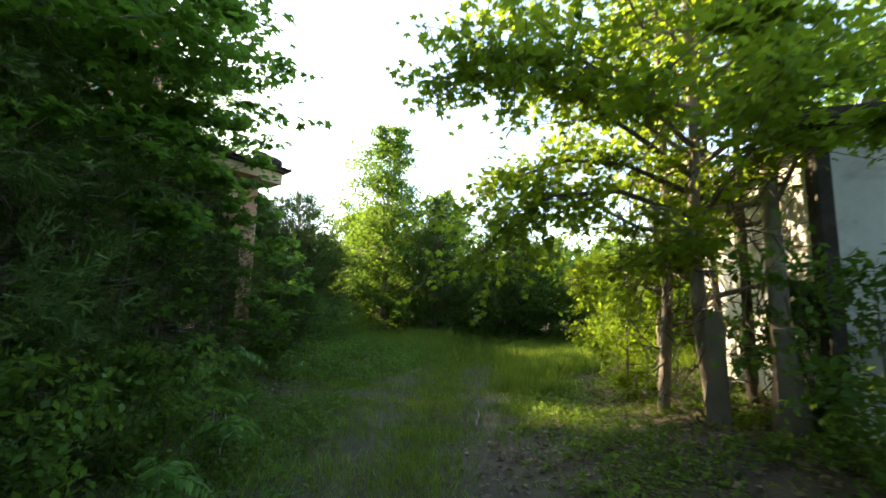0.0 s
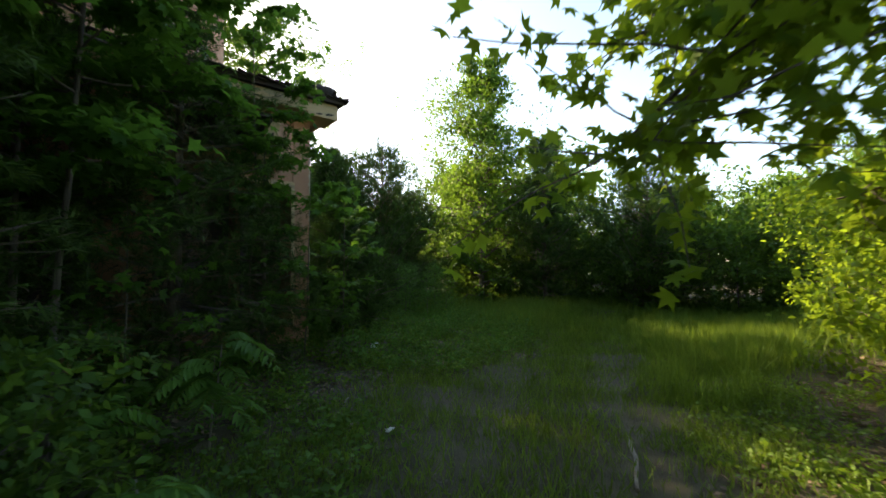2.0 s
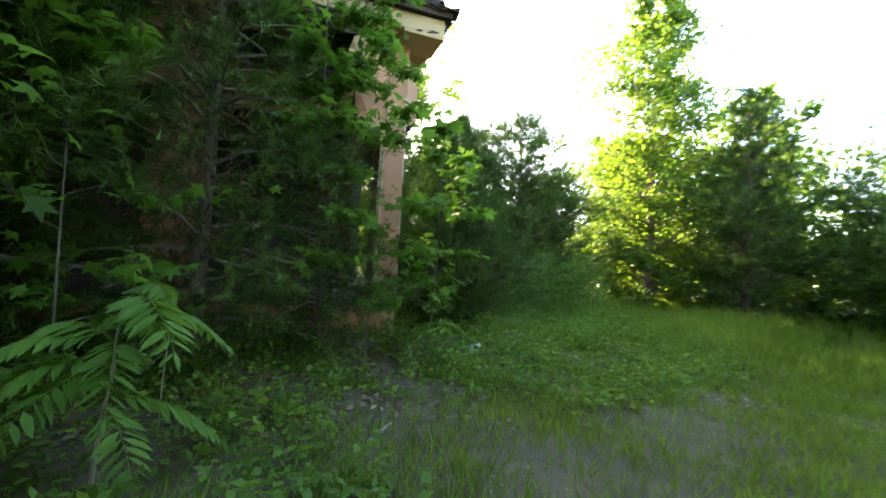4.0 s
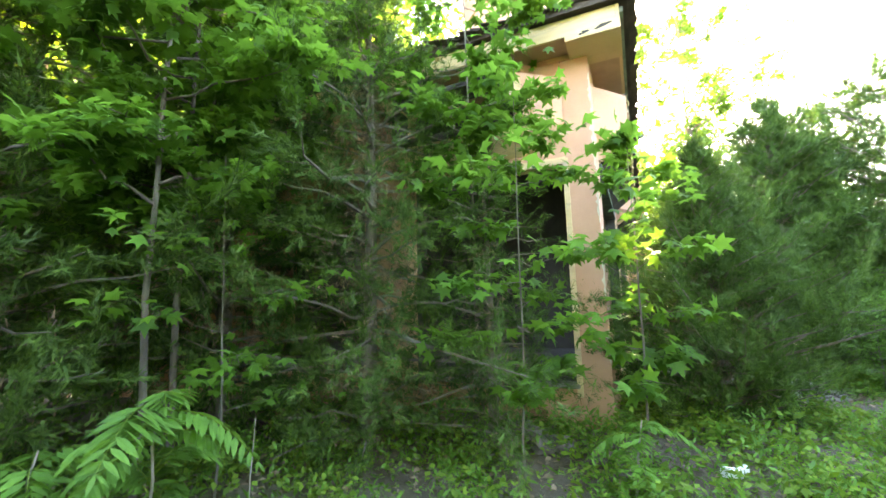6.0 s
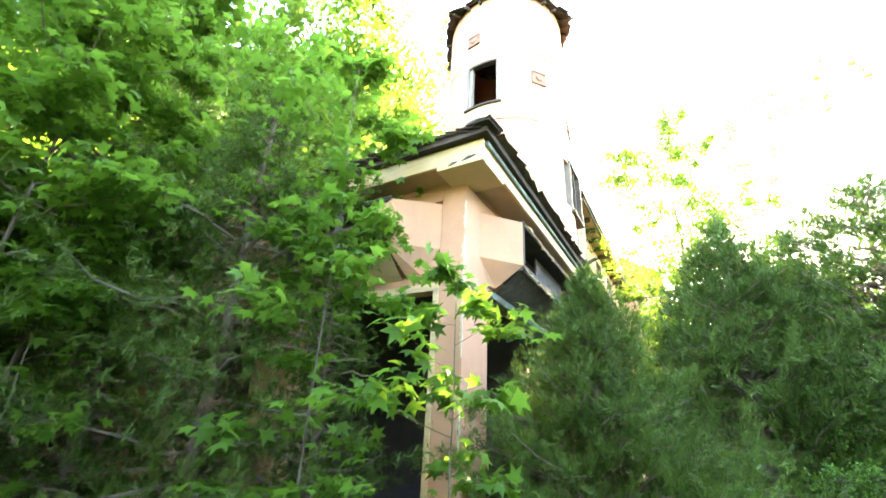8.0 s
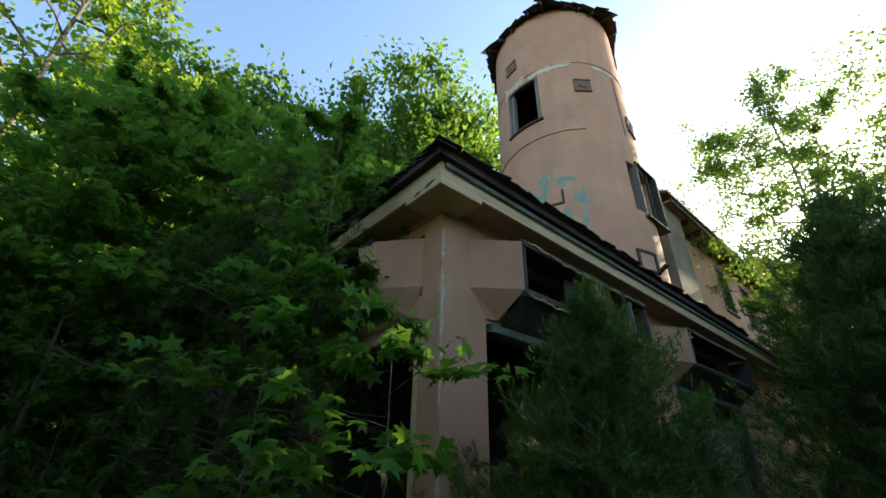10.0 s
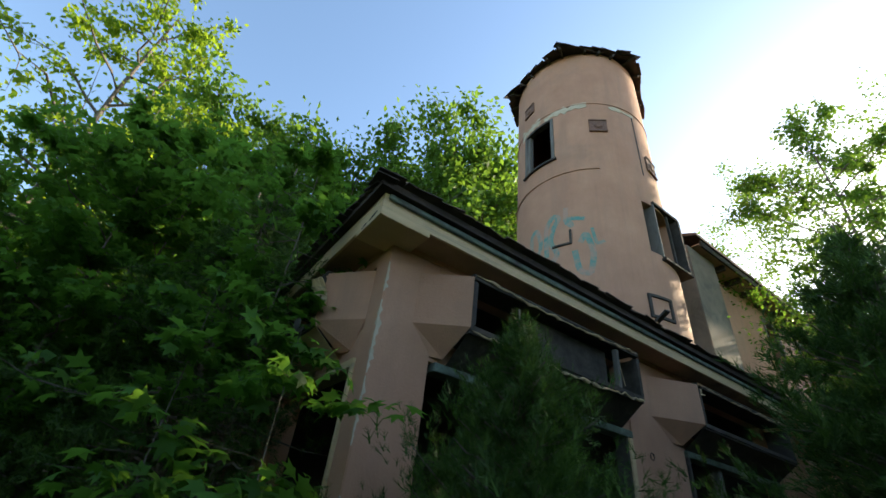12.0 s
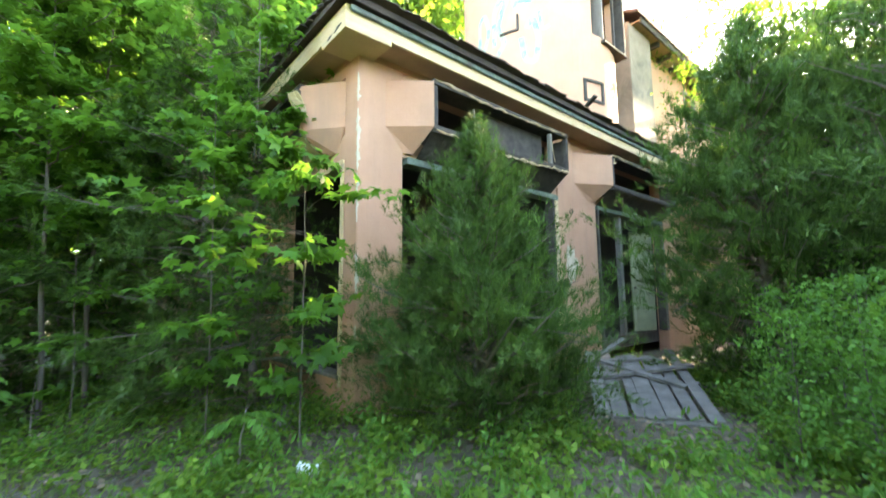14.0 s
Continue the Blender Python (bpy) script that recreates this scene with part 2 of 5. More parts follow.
REED = ([(0, -0.012, 0), (0, 0.012, 0), (0.55, 0.010, 0.03), (1, 0, 0.22), (0.55, -0.010, 0.03)], [(0, 1, 2, 4), (4, 2, 3)])
BLADE = ([(0, -0.035, 0), (0, 0.035, 0), (1, 0, 0.2), (0.6, -0.03, 0.05)], [(0, 1, 2, 3)])
TUFT = ([(0, -0.07, 0), (0, 0.07, 0), (1, 0, 0.08), (0.2, 0.0, 0), (0.40, 0.07, 0), (0.85, 0.42, 0.04), (0.40, -0.07, 0), (0.85, -0.42, 0.04)],
        [(0, 2, 1), (3, 4, 5), (3, 7, 6)])


def star_outline():
    pts = [(0, 0, 0)]
    for k, (a, r) in enumerate([(-150, 0.22), (-112, 0.50), (-86, 0.29), (-56, 0.62), (-29, 0.31), (0, 0.68),
                                (29, 0.31), (56, 0.62), (86, 0.29), (112, 0.50), (150, 0.22)]):
        a = radians(a)
        pts.append((0.34 + r * math.cos(a), r * math.sin(a), -0.10 * r if k % 2 else 0.03))
    pts[0] = (0.34, 0, 0.05)
    return pts, [(0, i, i + 1) for i in range(1, 11)] + [(0, 11, 1)]


STAR = star_outline()


def leaves(name, P, D, size, shape, material, parent=None, label="", flat=0.5, rng=None):
    """One mesh of many leaves at P, pointing along D."""
    rng = rng or np.random.default_rng(1)
    P, D = np.asarray(P, float), np.asarray(D, float)
    n = len(P)
    D = D / np.maximum(np.linalg.norm(D, axis=1, keepdims=True), 1e-6)
    N = rng.normal(size=(n, 3))
    N[:, 2] = np.abs(N[:, 2]) * (1 - flat) + flat * 2.2
    S = np.cross(N, D)
    S /= np.maximum(np.linalg.norm(S, axis=1, keepdims=True), 1e-6)
    N = np.cross(D, S)
    T, faces = np.array(shape[0], float), shape[1]
    size = np.broadcast_to(size, (n,))[:, None, None]
    W = P[:, None, :] + size * (T[None, :, 0:1] * D[:, None, :] + T[None, :, 1:2] * S[:, None, :] + T[None, :, 2:3] * N[:, None, :])
    k = len(T)
    loops = np.concatenate([np.array(f) for f in faces])
    counts = np.array([len(f) for f in faces])
    L = (loops[None, :] + (np.arange(n) * k)[:, None]).ravel()
    C = np.tile(counts, n)
    starts = np.concatenate([[0], np.cumsum(C)[:-1]])
    me = bpy.data.meshes.new(name)
    me.vertices.add(n * k)
    me.vertices.foreach_set("co", W.ravel())
    me.loops.add(len(L))
    me.loops.foreach_set("vertex_index", L.astype(np.int32))
    me.polygons.add(len(C))
    me.polygons.foreach_set("loop_start", starts.astype(np.int32))
    me.update(calc_edges=True)
    me.materials.append(material)
    ob = new(name, me)
    if parent:
        ob.parent = parent
    return tagged(ob, label)


def wander(rng, start, end, n, wob):
    a, b = np.array(start, float), np.array(end, float)
    t = np.linspace(0, 1, n)[:, None]
    p = a + (b - a) * t
    w = np.cumsum(rng.normal(size=(n, 3)), axis=0) * wob
    w -= t * w[-1]
    w[0] = 0
    return p + w


def broadleaf(name, label, place, height, radius, low, count, size, seed, material, shape=OVAL, bark=BARK, trunk_r=0.08,
              limbs=22, lean=(0, 0), top=0.35, group="", droop=0.15, category="tree", split=False, tight=1.0):
    """A tree with limbs and clumps of leaves. low: where the crown starts; top: crown width at the top against the middle."""
    rng = np.random.default_rng(seed)
    t = thing(name, label, category, place, 0, group)
    V, F = [], []
    trunk = wander(rng, (0, 0, -0.15), (lean[0], lean[1], height * 0.95), 9, 0.02 * height / 5)
    tube(V, F, trunk, np.linspace(trunk_r, trunk_r * 0.18, 9), 8)
    raw("trunk", V, F, bark, t, smooth=True)
    V, F, ends = [], [], []
    for i in range(limbs):
        f = low / height + (1 - low / height) * ((i + rng.uniform(0, 0.8)) / limbs)
        k = min(int(f * 8), 7)
        s = trunk[k] + (trunk[k + 1] - trunk[k]) * (f * 8 - k)
        g = (f - low / height) / (1 - low / height)
        prof = math.sin(math.pi * min(1, 0.18 + 0.62 * g)) if g < 0.6 else 1 - (1 - top) * (g - 0.6) / 0.4
        r = radius * prof * rng.uniform(0.55, 1.15)
        a = i * 2.4 + rng.uniform(-0.5, 0.5)
        e = s + np.array([math.cos(a) * r, math.sin(a) * r, r * rng.uniform(0.05, 0.45 if shape is STAR else 0.75)])
        pts = wander(rng, s, e, 6, 0.05 * r)
        r0 = trunk_r * (0.5 - 0.32 * g)
        tube(V, F, pts, np.linspace(r0, r0 * 0.2, 6), 5)
        main = None
        if split:
            main = raw("limb", V, F, bark, t, smooth=True)
            V, F = [], []
        for j in range(7):
            q = pts[rng.integers(2, 6)]
            d = rng.normal(size=3) * r * np.array([0.25, 0.25, 0.10 if shape is STAR else 0.25]) + (e - s) * 0.10
            e2 = q + d
            tw = wander(rng, q, e2, 4, 0.02 * r)
            tube(V, F, tw, np.linspace(r0 * 0.3, r0 * 0.08, 4), 3)
            ends.append((q, e2, np.linalg.norm(d)))
        if split:
            tagged(raw("twig_mass", V, F, bark, main, smooth=True), kind="stuff")
            V, F = [], []
    if not split:
        tagged(raw("branchwork", V, F, bark, t, smooth=True), kind="stuff")
    m = len(ends)
    pick = rng.integers(0, m, count)
    A = np.array([e[0] for e in ends])[pick]
    B = np.array([e[1] for e in ends])[pick]
    spread = tight * np.minimum(0.05 + 0.17 * np.array([e[2] for e in ends])[pick], 0.32)[:, None]
    u = rng.uniform(0.1, 1.08, (count, 1))
    P = A + (B - A) * u + np.clip(rng.normal(size=(count, 3)), -1.9, 1.9) * spread * np.array([1, 1, 0.3 if shape is STAR else 0.6])
    P[:, 2] = np.maximum(P[:, 2], 0.1)
    D = rng.normal(size=(count, 3)) + (B - A) * 0.8
    if shape is STAR:
        D[:, 2] *= 0.4
    D[:, 2] -= droop * 2
    leaves("crown", P, D, size * rng.uniform(0.6, 1.25, count), shape, material, t, flat=0.8 if shape is STAR else 0.5, rng=rng)
    return t


def cedar(name, label, place, height, radius, count, size, seed, material=None, shape=TUFT, limbs=90, base=0.03, droop=0.0, group="", spire=0.8, ragged=(0.55, 1.35)):
    """A cedar: many upswept limbs set with short sprays."""
    rng = np.random.default_rng(seed)
    t = thing(name, label, "cedar tree", place, 0, group)
    V, F = [], []
    trunk = wander(rng, (0, 0, -0.15), (0, 0, height * 0.97), 8, 0.015 * height / 4)
    tr = 0.012 * height + 0.02
    tube(V, F, trunk, np.linspace(tr, tr * 0.15, 8), 7)
    raw("trunk", V, F, BARK, t, smooth=True)
    V, F, segs = [], [], []
    for i in range(limbs):
        g = (i + rng.uniform(0, 1)) / limbs
        f = base + (0.96 - base) * g
        k = min(int(f * 7), 6)
        s = trunk[k] + (trunk[k + 1] - trunk[k]) * (f * 7 - k)
        a = i * 2.4 + rng.uniform(-0.4, 0.4)
        lobe = 1.0 + 0.16 * math.sin(3 * a + 9 * g + seed) + 0.12 * math.sin(5 * a - 14 * g)
        r = radius * (min(1, 0.55 + g * 2.2) * (1 - g) ** spire + 0.025) * lobe * rng.uniform(*ragged)
        rise = r * (rng.uniform(0.05, 0.65) - droop)
        e = s + np.array([math.cos(a) * r, math.sin(a) * r, rise])
        e[2] = max(e[2], 0.12)
        pts = wander(rng, s, e, 5, 0.04 * r)
        tube(V, F, pts, np.linspace(0.018 + 0.006 * r, 0.004, 5), 4)
        for j in range(9):
            c = rng.uniform(0.25, 1.0)
            kk = min(int(c * 4), 3)
            q = pts[kk] + (pts[kk + 1] - pts[kk]) * (c * 4 - kk)
            d = (e - s) * rng.uniform(0.08, 0.2) + rng.normal(size=3) * 0.15 * (0.25 + r)
            d[2] += 0.08 * r - droop * 0.2
            segs.append((q, q + d, r + 0.03))
    tagged(raw("branchwork", V, F, BARK, t), kind="stuff")
    A = np.array([s[0] for s in segs])
    B = np.array([s[1] for s in segs])
    wt = np.array([s[2] for s in segs])
    pick = rng.choice(len(segs), count, p=wt / wt.sum())
    u = rng.uniform(0, 1.08, (count, 1))
    P = A[pick] + (B - A)[pick] * u + rng.normal(size=(count, 3)) * 0.016 * (1 + radius * 0.4)
    dirs = (B - A)[pick]
    dirs = dirs / np.maximum(np.linalg.norm(dirs, axis=1, keepdims=True), 1e-6)
    D = dirs * 0.9 + rng.normal(size=(count, 3)) * 0.55
    D[:, 2] += 0.55 - 2.2 * droop
    P[:, 2] = np.maximum(P[:, 2], 0.04)
    leaves("foliage", P, D, size * rng.uniform(0.6, 1.3, count), shape, material or CEDARLEAF, t, flat=0.2, rng=rng)
    m = count // (9 if droop else 16)
    q = A[rng.integers(0, len(segs), m)] * np.array([0.55, 0.55, 0.75]) + rng.normal(size=(m, 3)) * 0.06
    q[:, 2] = np.maximum(q[:, 2], 0.08)
    tagged(leaves("dead_spray", q, rng.normal(size=(m, 3)), size * rng.uniform(0.6, 1.2, m), TUFT, DEADLEAF, t, "brown dead inner sprays", rng=rng), kind="stuff")
    return t


# ---- ground ----
TRACK = [(14.0, -12.0), (10.4, -6.6), (8.2, -3.4), (6.4, -0.6), (4.6, 2.2), (3.0, 5.5), (1.8, 9.5), (2.5, 14.0)]


def track_dist(x, y):
    best = np.full(np.shape(x), 1e9)
    for (ax, ay), (bx, by) in zip(TRACK, TRACK[1:]):
        dx, dy = bx - ax, by - ay
        t = np.clip(((x - ax) * dx + (y - ay) * dy) / (dx * dx + dy * dy), 0, 1)
        best = np.minimum(best, np.hypot(x - ax - t * dx, y - ay - t * dy))
    return best


def smooth01(v):
    v = np.clip(v, 0, 1)
    return v * v * (3 - 2 * v)


def gz(x, y):
    """Height of the ground: level on the track, a little higher at the house, a bank on the shed's side."""
    x, y = np.asarray(x, float), np.asarray(y, float)
    house = 0.25 * smooth01((2.2 - x) / 2.2) * smooth01((y + 12) / 8)
    bank = 0.60 * smooth01((x - 8.2) / 2.2) * smooth01((y + 3.2) / 2.6)
    bank = bank + 0.25 * smooth01((x - 5.0) / 2.5) * smooth01((y - 2.0) / 4.0) * (1 - smooth01((x - 8.2) / 2.2))
    lump = 0.035 * np.sin(1.7 * x + 0.6 * y) * np.sin(1.3 * y - 0.5 * x) + 0.02 * np.sin(4.1 * x) * np.sin(3.7 * y + 1)
    rut = -0.04 * np.exp(-((track_dist(x, y) - 0.75) / 0.22) ** 2)
    far = 0.01 * np.maximum(np.hypot(x, y) - 30, 0)
    return house + bank + lump + rut + far


def axis(lo, hi, step):
    mid = np.arange(lo, hi + step, step)
    out = np.array([0.6, 1.5, 3, 6, 12, 25, 60, 150, 400, 900])
    return np.concatenate([lo - out[::-1], mid, mid[-1] + out])


gx, gy = axis(-12, 16, 0.16), axis(-14, 18, 0.16)
GX, GY = np.meshgrid(gx, gy)
GZ = gz(GX, GY)
nx, ny = len(gx), len(gy)
idx = np.arange(nx * ny).reshape(ny, nx)
quads = np.stack([idx[:-1, :-1], idx[:-1, 1:], idx[1:, 1:], idx[1:, :-1]], -1).reshape(-1, 4)
me = bpy.data.meshes.new("ground")
me.from_pydata(np.stack([GX, GY, GZ], -1).reshape(-1, 3).tolist(), [], quads.tolist())
td = track_dist(GX, GY)
gravel = smooth01((2.1 - td) / 1.2) * (0.05 + 0.25 * np.exp(-((td - 0.7) / 0.5) ** 2))
gravel = np.maximum(gravel, 0.6 * smooth01((1.5 - np.hypot((GX - 3.0) / 1.6, GY + 0.4)) / 0.8))
litter = np.maximum(smooth01((GX - 7.1) / 0.9) * smooth01((GY + 2.4) / 1.4), smooth01((2.6 - GX) / 1.6) * 0.8)
for key, val in (("gravel", gravel), ("litter", litter)):
    me.attributes.new(key, "FLOAT", "POINT").data.foreach_set("value", val.ravel().astype(np.float32))
me.shade_smooth()
me.materials.append(GROUND)
tagged(new("ground", me), "grassy gravel track and leaf-littered woodland ground", "ground", kind="structure")

# ---- the abandoned house ----
house = thing("abandoned_house", "abandoned pink stucco house with broken bays and eaves", "house")
T = 0.28
EAVE = 4.98

# front wall faces +y, side wall faces +x; both meet in the corner pier at the origin
part("wall", boxes((-0.72, 0, -0.36, 0, 0, EAVE), bevel=0.012), STUCCO, house, "pink stucco corner pier")
part("wall", boxes((-5.92, -4.48, -T, 0, 0, EAVE), bevel=0.012), STUCCO, house, "pink stucco pier beside the door")
part("wall", boxes((-10.3, -9.42, -T, 0, 0, EAVE), bevel=0.012), STUCCO, house)
part("wall", boxes((-4.48, -0.72, -T, -0.02, 0, 0.86)), STUCCO, house, "low stucco wall under the window")
part("wall", boxes((-4.48, -0.72, -T, -0.02, 3.72, 3.98), (-9.42, -5.92, -T, -0.02, 3.72, 3.98)), STUCCO, house)
part("wall", boxes((-4.48, -0.72, -T, -0.004, 4.80, EAVE), (-9.42, -5.92, -T, -0.004, 4.80, EAVE)), STUCCO, house)
part("wall", boxes((-T, 0, -3.52, -2.72, 0, EAVE), bevel=0.012), STUCCO, house, "pink stucco pier behind cedars")
part("wall", boxes((-T, 0, -6.7, -5.9, 0, EAVE), bevel=0.012), STUCCO, house)
part("wall", boxes((-T, 0, -10.5, -6.7, 0, EAVE)), STUCCO, house)
part("wall", boxes((-T, -0.02, -2.72, -0.36, 0, 0.70), (-T, -0.02, -5.9, -3.52, 0, 0.70)), STUCCO, house)
part("wall", boxes((-T, -0.02, -2.72, -0.36, 3.62, 3.98), (-T, -0.02, -5.9, -3.52, 3.62, 3.98)), STUCCO, house)
part("wall", boxes((-T, -0.004, -2.72, -0.36, 4.80, EAVE), (-T, -0.004, -5.9, -3.52, 4.80, EAVE)), STUCCO, house)
part("wall", boxes((-16, -0.3, -10.5, -10.25, 0, EAVE)), STUCCO, house)
part("wall", boxes((-16, -10.3, -T, 0.0, 0, EAVE)), STUCCO, house)
# unseen end wall, added to keep the low sun out of the rooms
part("wall", boxes((-16.0, -15.75, -10.25, -T, 0, EAVE)), STUCCO, house)
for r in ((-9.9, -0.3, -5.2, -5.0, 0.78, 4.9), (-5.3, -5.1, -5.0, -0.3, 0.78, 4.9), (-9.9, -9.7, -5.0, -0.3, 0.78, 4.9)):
    part("interior_wall", boxes(r), SHADEPLASTER, house, "bare inner plaster wall with room shade in its colour")
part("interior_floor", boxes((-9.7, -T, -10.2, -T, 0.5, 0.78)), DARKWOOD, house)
# ceiling carried on to the added end wall, to block sun above the rooms
part("interior_ceiling", boxes((-15.75, -T, -10.25, -T, 4.86, 4.97)), SHADEPLASTER, house)


def bay_end(x0, x1, axis_y):
    """Splayed stucco end of a projecting bay with a tapered underside; x0 at the pier, x1 at the bay's front."""
    y = 0.43
    a, b, c, d = (x0, 0.0), (x1, y), (x1 - 0.02, 0.0), (x1, 0.0)
    top = [(x0, 0.0, 4.75), (x1, y, 4.75), (x1, -0.05, 4.75), (x0, -0.05, 4.75)]
    bot = [(x0, 0.0, 4.09), (x1, y, 4.09), (x1, -0.05, 4.09), (x0, -0.05, 4.09)]
    tip = [(x1 + (x0 - x1) * 0.52, -0.02, 3.77), (x1 + (x0 - x1) * 0.16, 0.05, 3.77), (x1 + (x0 - x1) * 0.16, -0.05, 3.77)]
    v = top + bot + tip
    f = [(0, 1, 2, 3), (0, 4, 5, 1), (1, 5, 6, 2), (3, 7, 4, 0), (2, 6, 7, 3), (4, 8, 9, 5), (5, 9, 10, 6), (8, 4, 7), (10, 9, 8), (6, 10, 8, 7)]
    if axis_y:
        v = [(p[1], p[0], p[2]) for p in v]
        f = [q[::-1] for q in f]
    return v, f


for x0, x1, ay, lab in ((-0.43, -0.95, False, "splayed stucco bay end at the corner"), (-5.10, -5.95, False, "splayed stucco bay end over the pier"),
                        (-0.36, -0.92, True, "splayed stucco bay end with torn plaster"), (-3.52, -4.1, True, "")):
    v, f = bay_end(x0, x1, ay)
    ob = raw("bay_end", v, f, STUCCO, house, lab)


def bay_frame(x0, x1, front, swap, mull):
    """Empty bay window frame between two bay ends: rails, posts, backing board and sloped skirt board."""
    parts = []
    y = front
    rows = [(x1, x0, y - 0.09, y, 4.715, 4.76), (x1, x0, y - 0.09, y, 4.05, 4.12),
            (x0 - 0.07, x0, y - 0.10, y + 0.004, 4.12, 4.69), (x1, x1 + 0.07, y - 0.10, y + 0.004, 4.12, 4.69)]
    for m in mull:
        rows.append((m - 0.03, m + 0.03, y - 0.08, y - 0.006, 4.12, 4.69))
    names = ["top_rail", "bottom_rail", "end_post", "end_post"] + ["mullion"] * len(mull)
    for n, r in zip(names, rows):
        if swap:
            r = (r[2], r[3], r[0], r[1], r[4], r[5])
        parts.append((n, boxes(r, bevel=0.006), GREYWOOD if n == "mullion" else DARKWOOD))
    roof = (x1, x0, -0.02, y, 4.762, 4.79)
    floor_ = (x1, x0, -0.02, y - 0.02, 4.02, 4.046)
    ret = (x1, x1 + 0.03, 0.0, y - 0.1, 4.05, 4.69)
    for n, r, m in (("bay_top", roof, DARKWOOD), ("bay_floor", floor_, DARKWOOD), ("bay_return", ret, DARKWOOD)):
        if swap:
            r = (r[2], r[3], r[0], r[1], r[4], r[5])
        parts.append((n, boxes(r), m))
    sk = [(x0, y - 0.02, 4.045), (x1, y - 0.02, 4.045), (x1, 0.02, 3.74), (x0, 0.02, 3.74)]
    v = sk + [(p[0], p[1] - 0.025, p[2] - 0.015) for p in sk]
    f = [(0, 1, 2, 3), (7, 6, 5, 4), (0, 4, 5, 1), (1, 5, 6, 2), (2, 6, 7, 3), (3, 7, 4, 0)]
    if swap:
        v = [(p[1], p[0], p[2]) for p in v]
    for n, bm, m in parts:
        part(n, bm, m, w_bay)
    raw("skirt_board", v, f, DARKWOOD if not swap else CREAM, w_bay)


for x0, x1, swap, mull, lab in ((-0.95, -4.25, False, (-3.72,), "broken bay window frame without glass"),
                                (-5.95, -9.4, False, (), "broken bay window frame over the door"),
                                (-0.9, -2.75, True, (-1.8,), "broken bay window frame behind saplings"),
                                (-4.1, -5.9, True, (), "")):
    w_bay = new("window")
    w_bay.parent = house
    tagged(w_bay, lab)
    bay_frame(x0, x1, 0.43, swap, mull)
# grey sheet nailed inside the front bay, the bay's shade put into its colour
part("panel", boxes((-3.7, -2.15, 0.20, 0.225, 4.13, 4.68)), DARKWOOD, house, "grey plywood sheet inside the bay, darkened in colour for shade")
for z0, z1, w in ((2.7, 3.35, 0.011), (3.38, 4.22, 0.021), (4.32, 4.72, 0.02), (1.75, 2.3, 0.013), (1.0, 1.4, 0.016)):
    wr_ = np.random.default_rng(int(z0 * 10))
    V, F = [], []
    m = int((z1 - z0) / 0.04) + 2
    for i in range(m):
        c = z0 + (z1 - z0) * i / (m - 1)
        e = min(1.0, 4 * min(i, m - 1 - i) / m + 0.15)
        V += [(-abs(wr_.normal()) * w * 1.3 * e - 0.004, 0.006, c), (0.007, 0.007, c), (0.006, -abs(wr_.normal()) * w * 1.3 * e - 0.004, c)]
    for i in range(m - 1):
        F += [(3 * i, 3 * i + 1, 3 * i + 4, 3 * i + 3), (3 * i + 1, 3 * i + 2, 3 * i + 5, 3 * i + 4)]
    raw("worn_edge", V, F, MINT, house, "pale worn plaster on the pier edge")
def flap(x, y, z, w, h, turn, seed):
    """Torn plaster curling off a bay end."""
    r = np.random.default_rng(seed)
    V, F = [], []
    for i in range(5):
        for j in range(6):
            c = j / 5
            V.append(((i / 4 - 0.5) * w * (1 - 0.35 * c) + r.normal() * 0.012, 0.14 * c * c + r.normal() * 0.012, (c - 0.5) * h + r.normal() * 0.015))
    for i in range(4):
        for j in range(5):
            a = i * 6 + j
            F.append((a, a + 6, a + 7, a + 1))
    ob = raw("torn_plaster", V, F, CREAM, house, "curled torn plaster flap")
    ob.matrix_local = pose(x, y, z, 0, 0, turn)
    ob.modifiers.new("thick", "SOLIDIFY").thickness = 0.012


flap(0.40, -0.93, 4.45, 0.28, 0.34, -70, 1)
flap(0.36, -0.98, 4.16, 0.20, 0.26, -100, 2)
flap(-5.98, 0.42, 4.68, 0.16, 0.20, 150, 3)
for x0, x1, z in ((-0.97, -4.25, 4.775), (-0.97, -4.25, 4.045), (-5.97, -9.4, 4.775)):
    r = np.random.default_rng(int(-x0 * 100 + z * 10))
    V, F = [], []
    tube(V, F, [(x0 + (x1 - x0) * i / 40, 0.437 + r.uniform(-0.01, 0.02), z + r.normal() * 0.012 - 0.05 * math.sin(math.pi * i / 40)) for i in range(41)],
         [abs(r.normal()) * 0.010 + 0.004 for i in range(41)], 5)
    raw("ragged_edge", V, F, CREAM, house, "pale ragged plaster edge on the bay")
# bare patch and iron ring on the pier beside the door
pr = np.random.default_rng(12)
V = [(-4.86, 0.006, 2.36)]
for k in range(22):
    a = 2 * math.pi * k / 22
    V.append((-4.86 + math.cos(a) * 0.26 * pr.uniform(0.5, 1.15), 0.006, 2.36 + math.sin(a) * 0.42 * pr.uniform(0.55, 1.1)))
raw("bare_patch", V, [(0, 1 + k, 1 + (k + 1) % 22) for k in range(22)], MINT, house, "pale patch of flaked plaster")
V, F = [], []
tube(V, F, [(-4.92 + 0.05 * math.cos(0.4 * k), 0.02, 3.45 + 0.05 * math.sin(0.4 * k)) for k in range(17)], [0.009] * 17, 5)
raw("wall_ring", V, F, DARKWOOD, house, "small rusted iron ring")
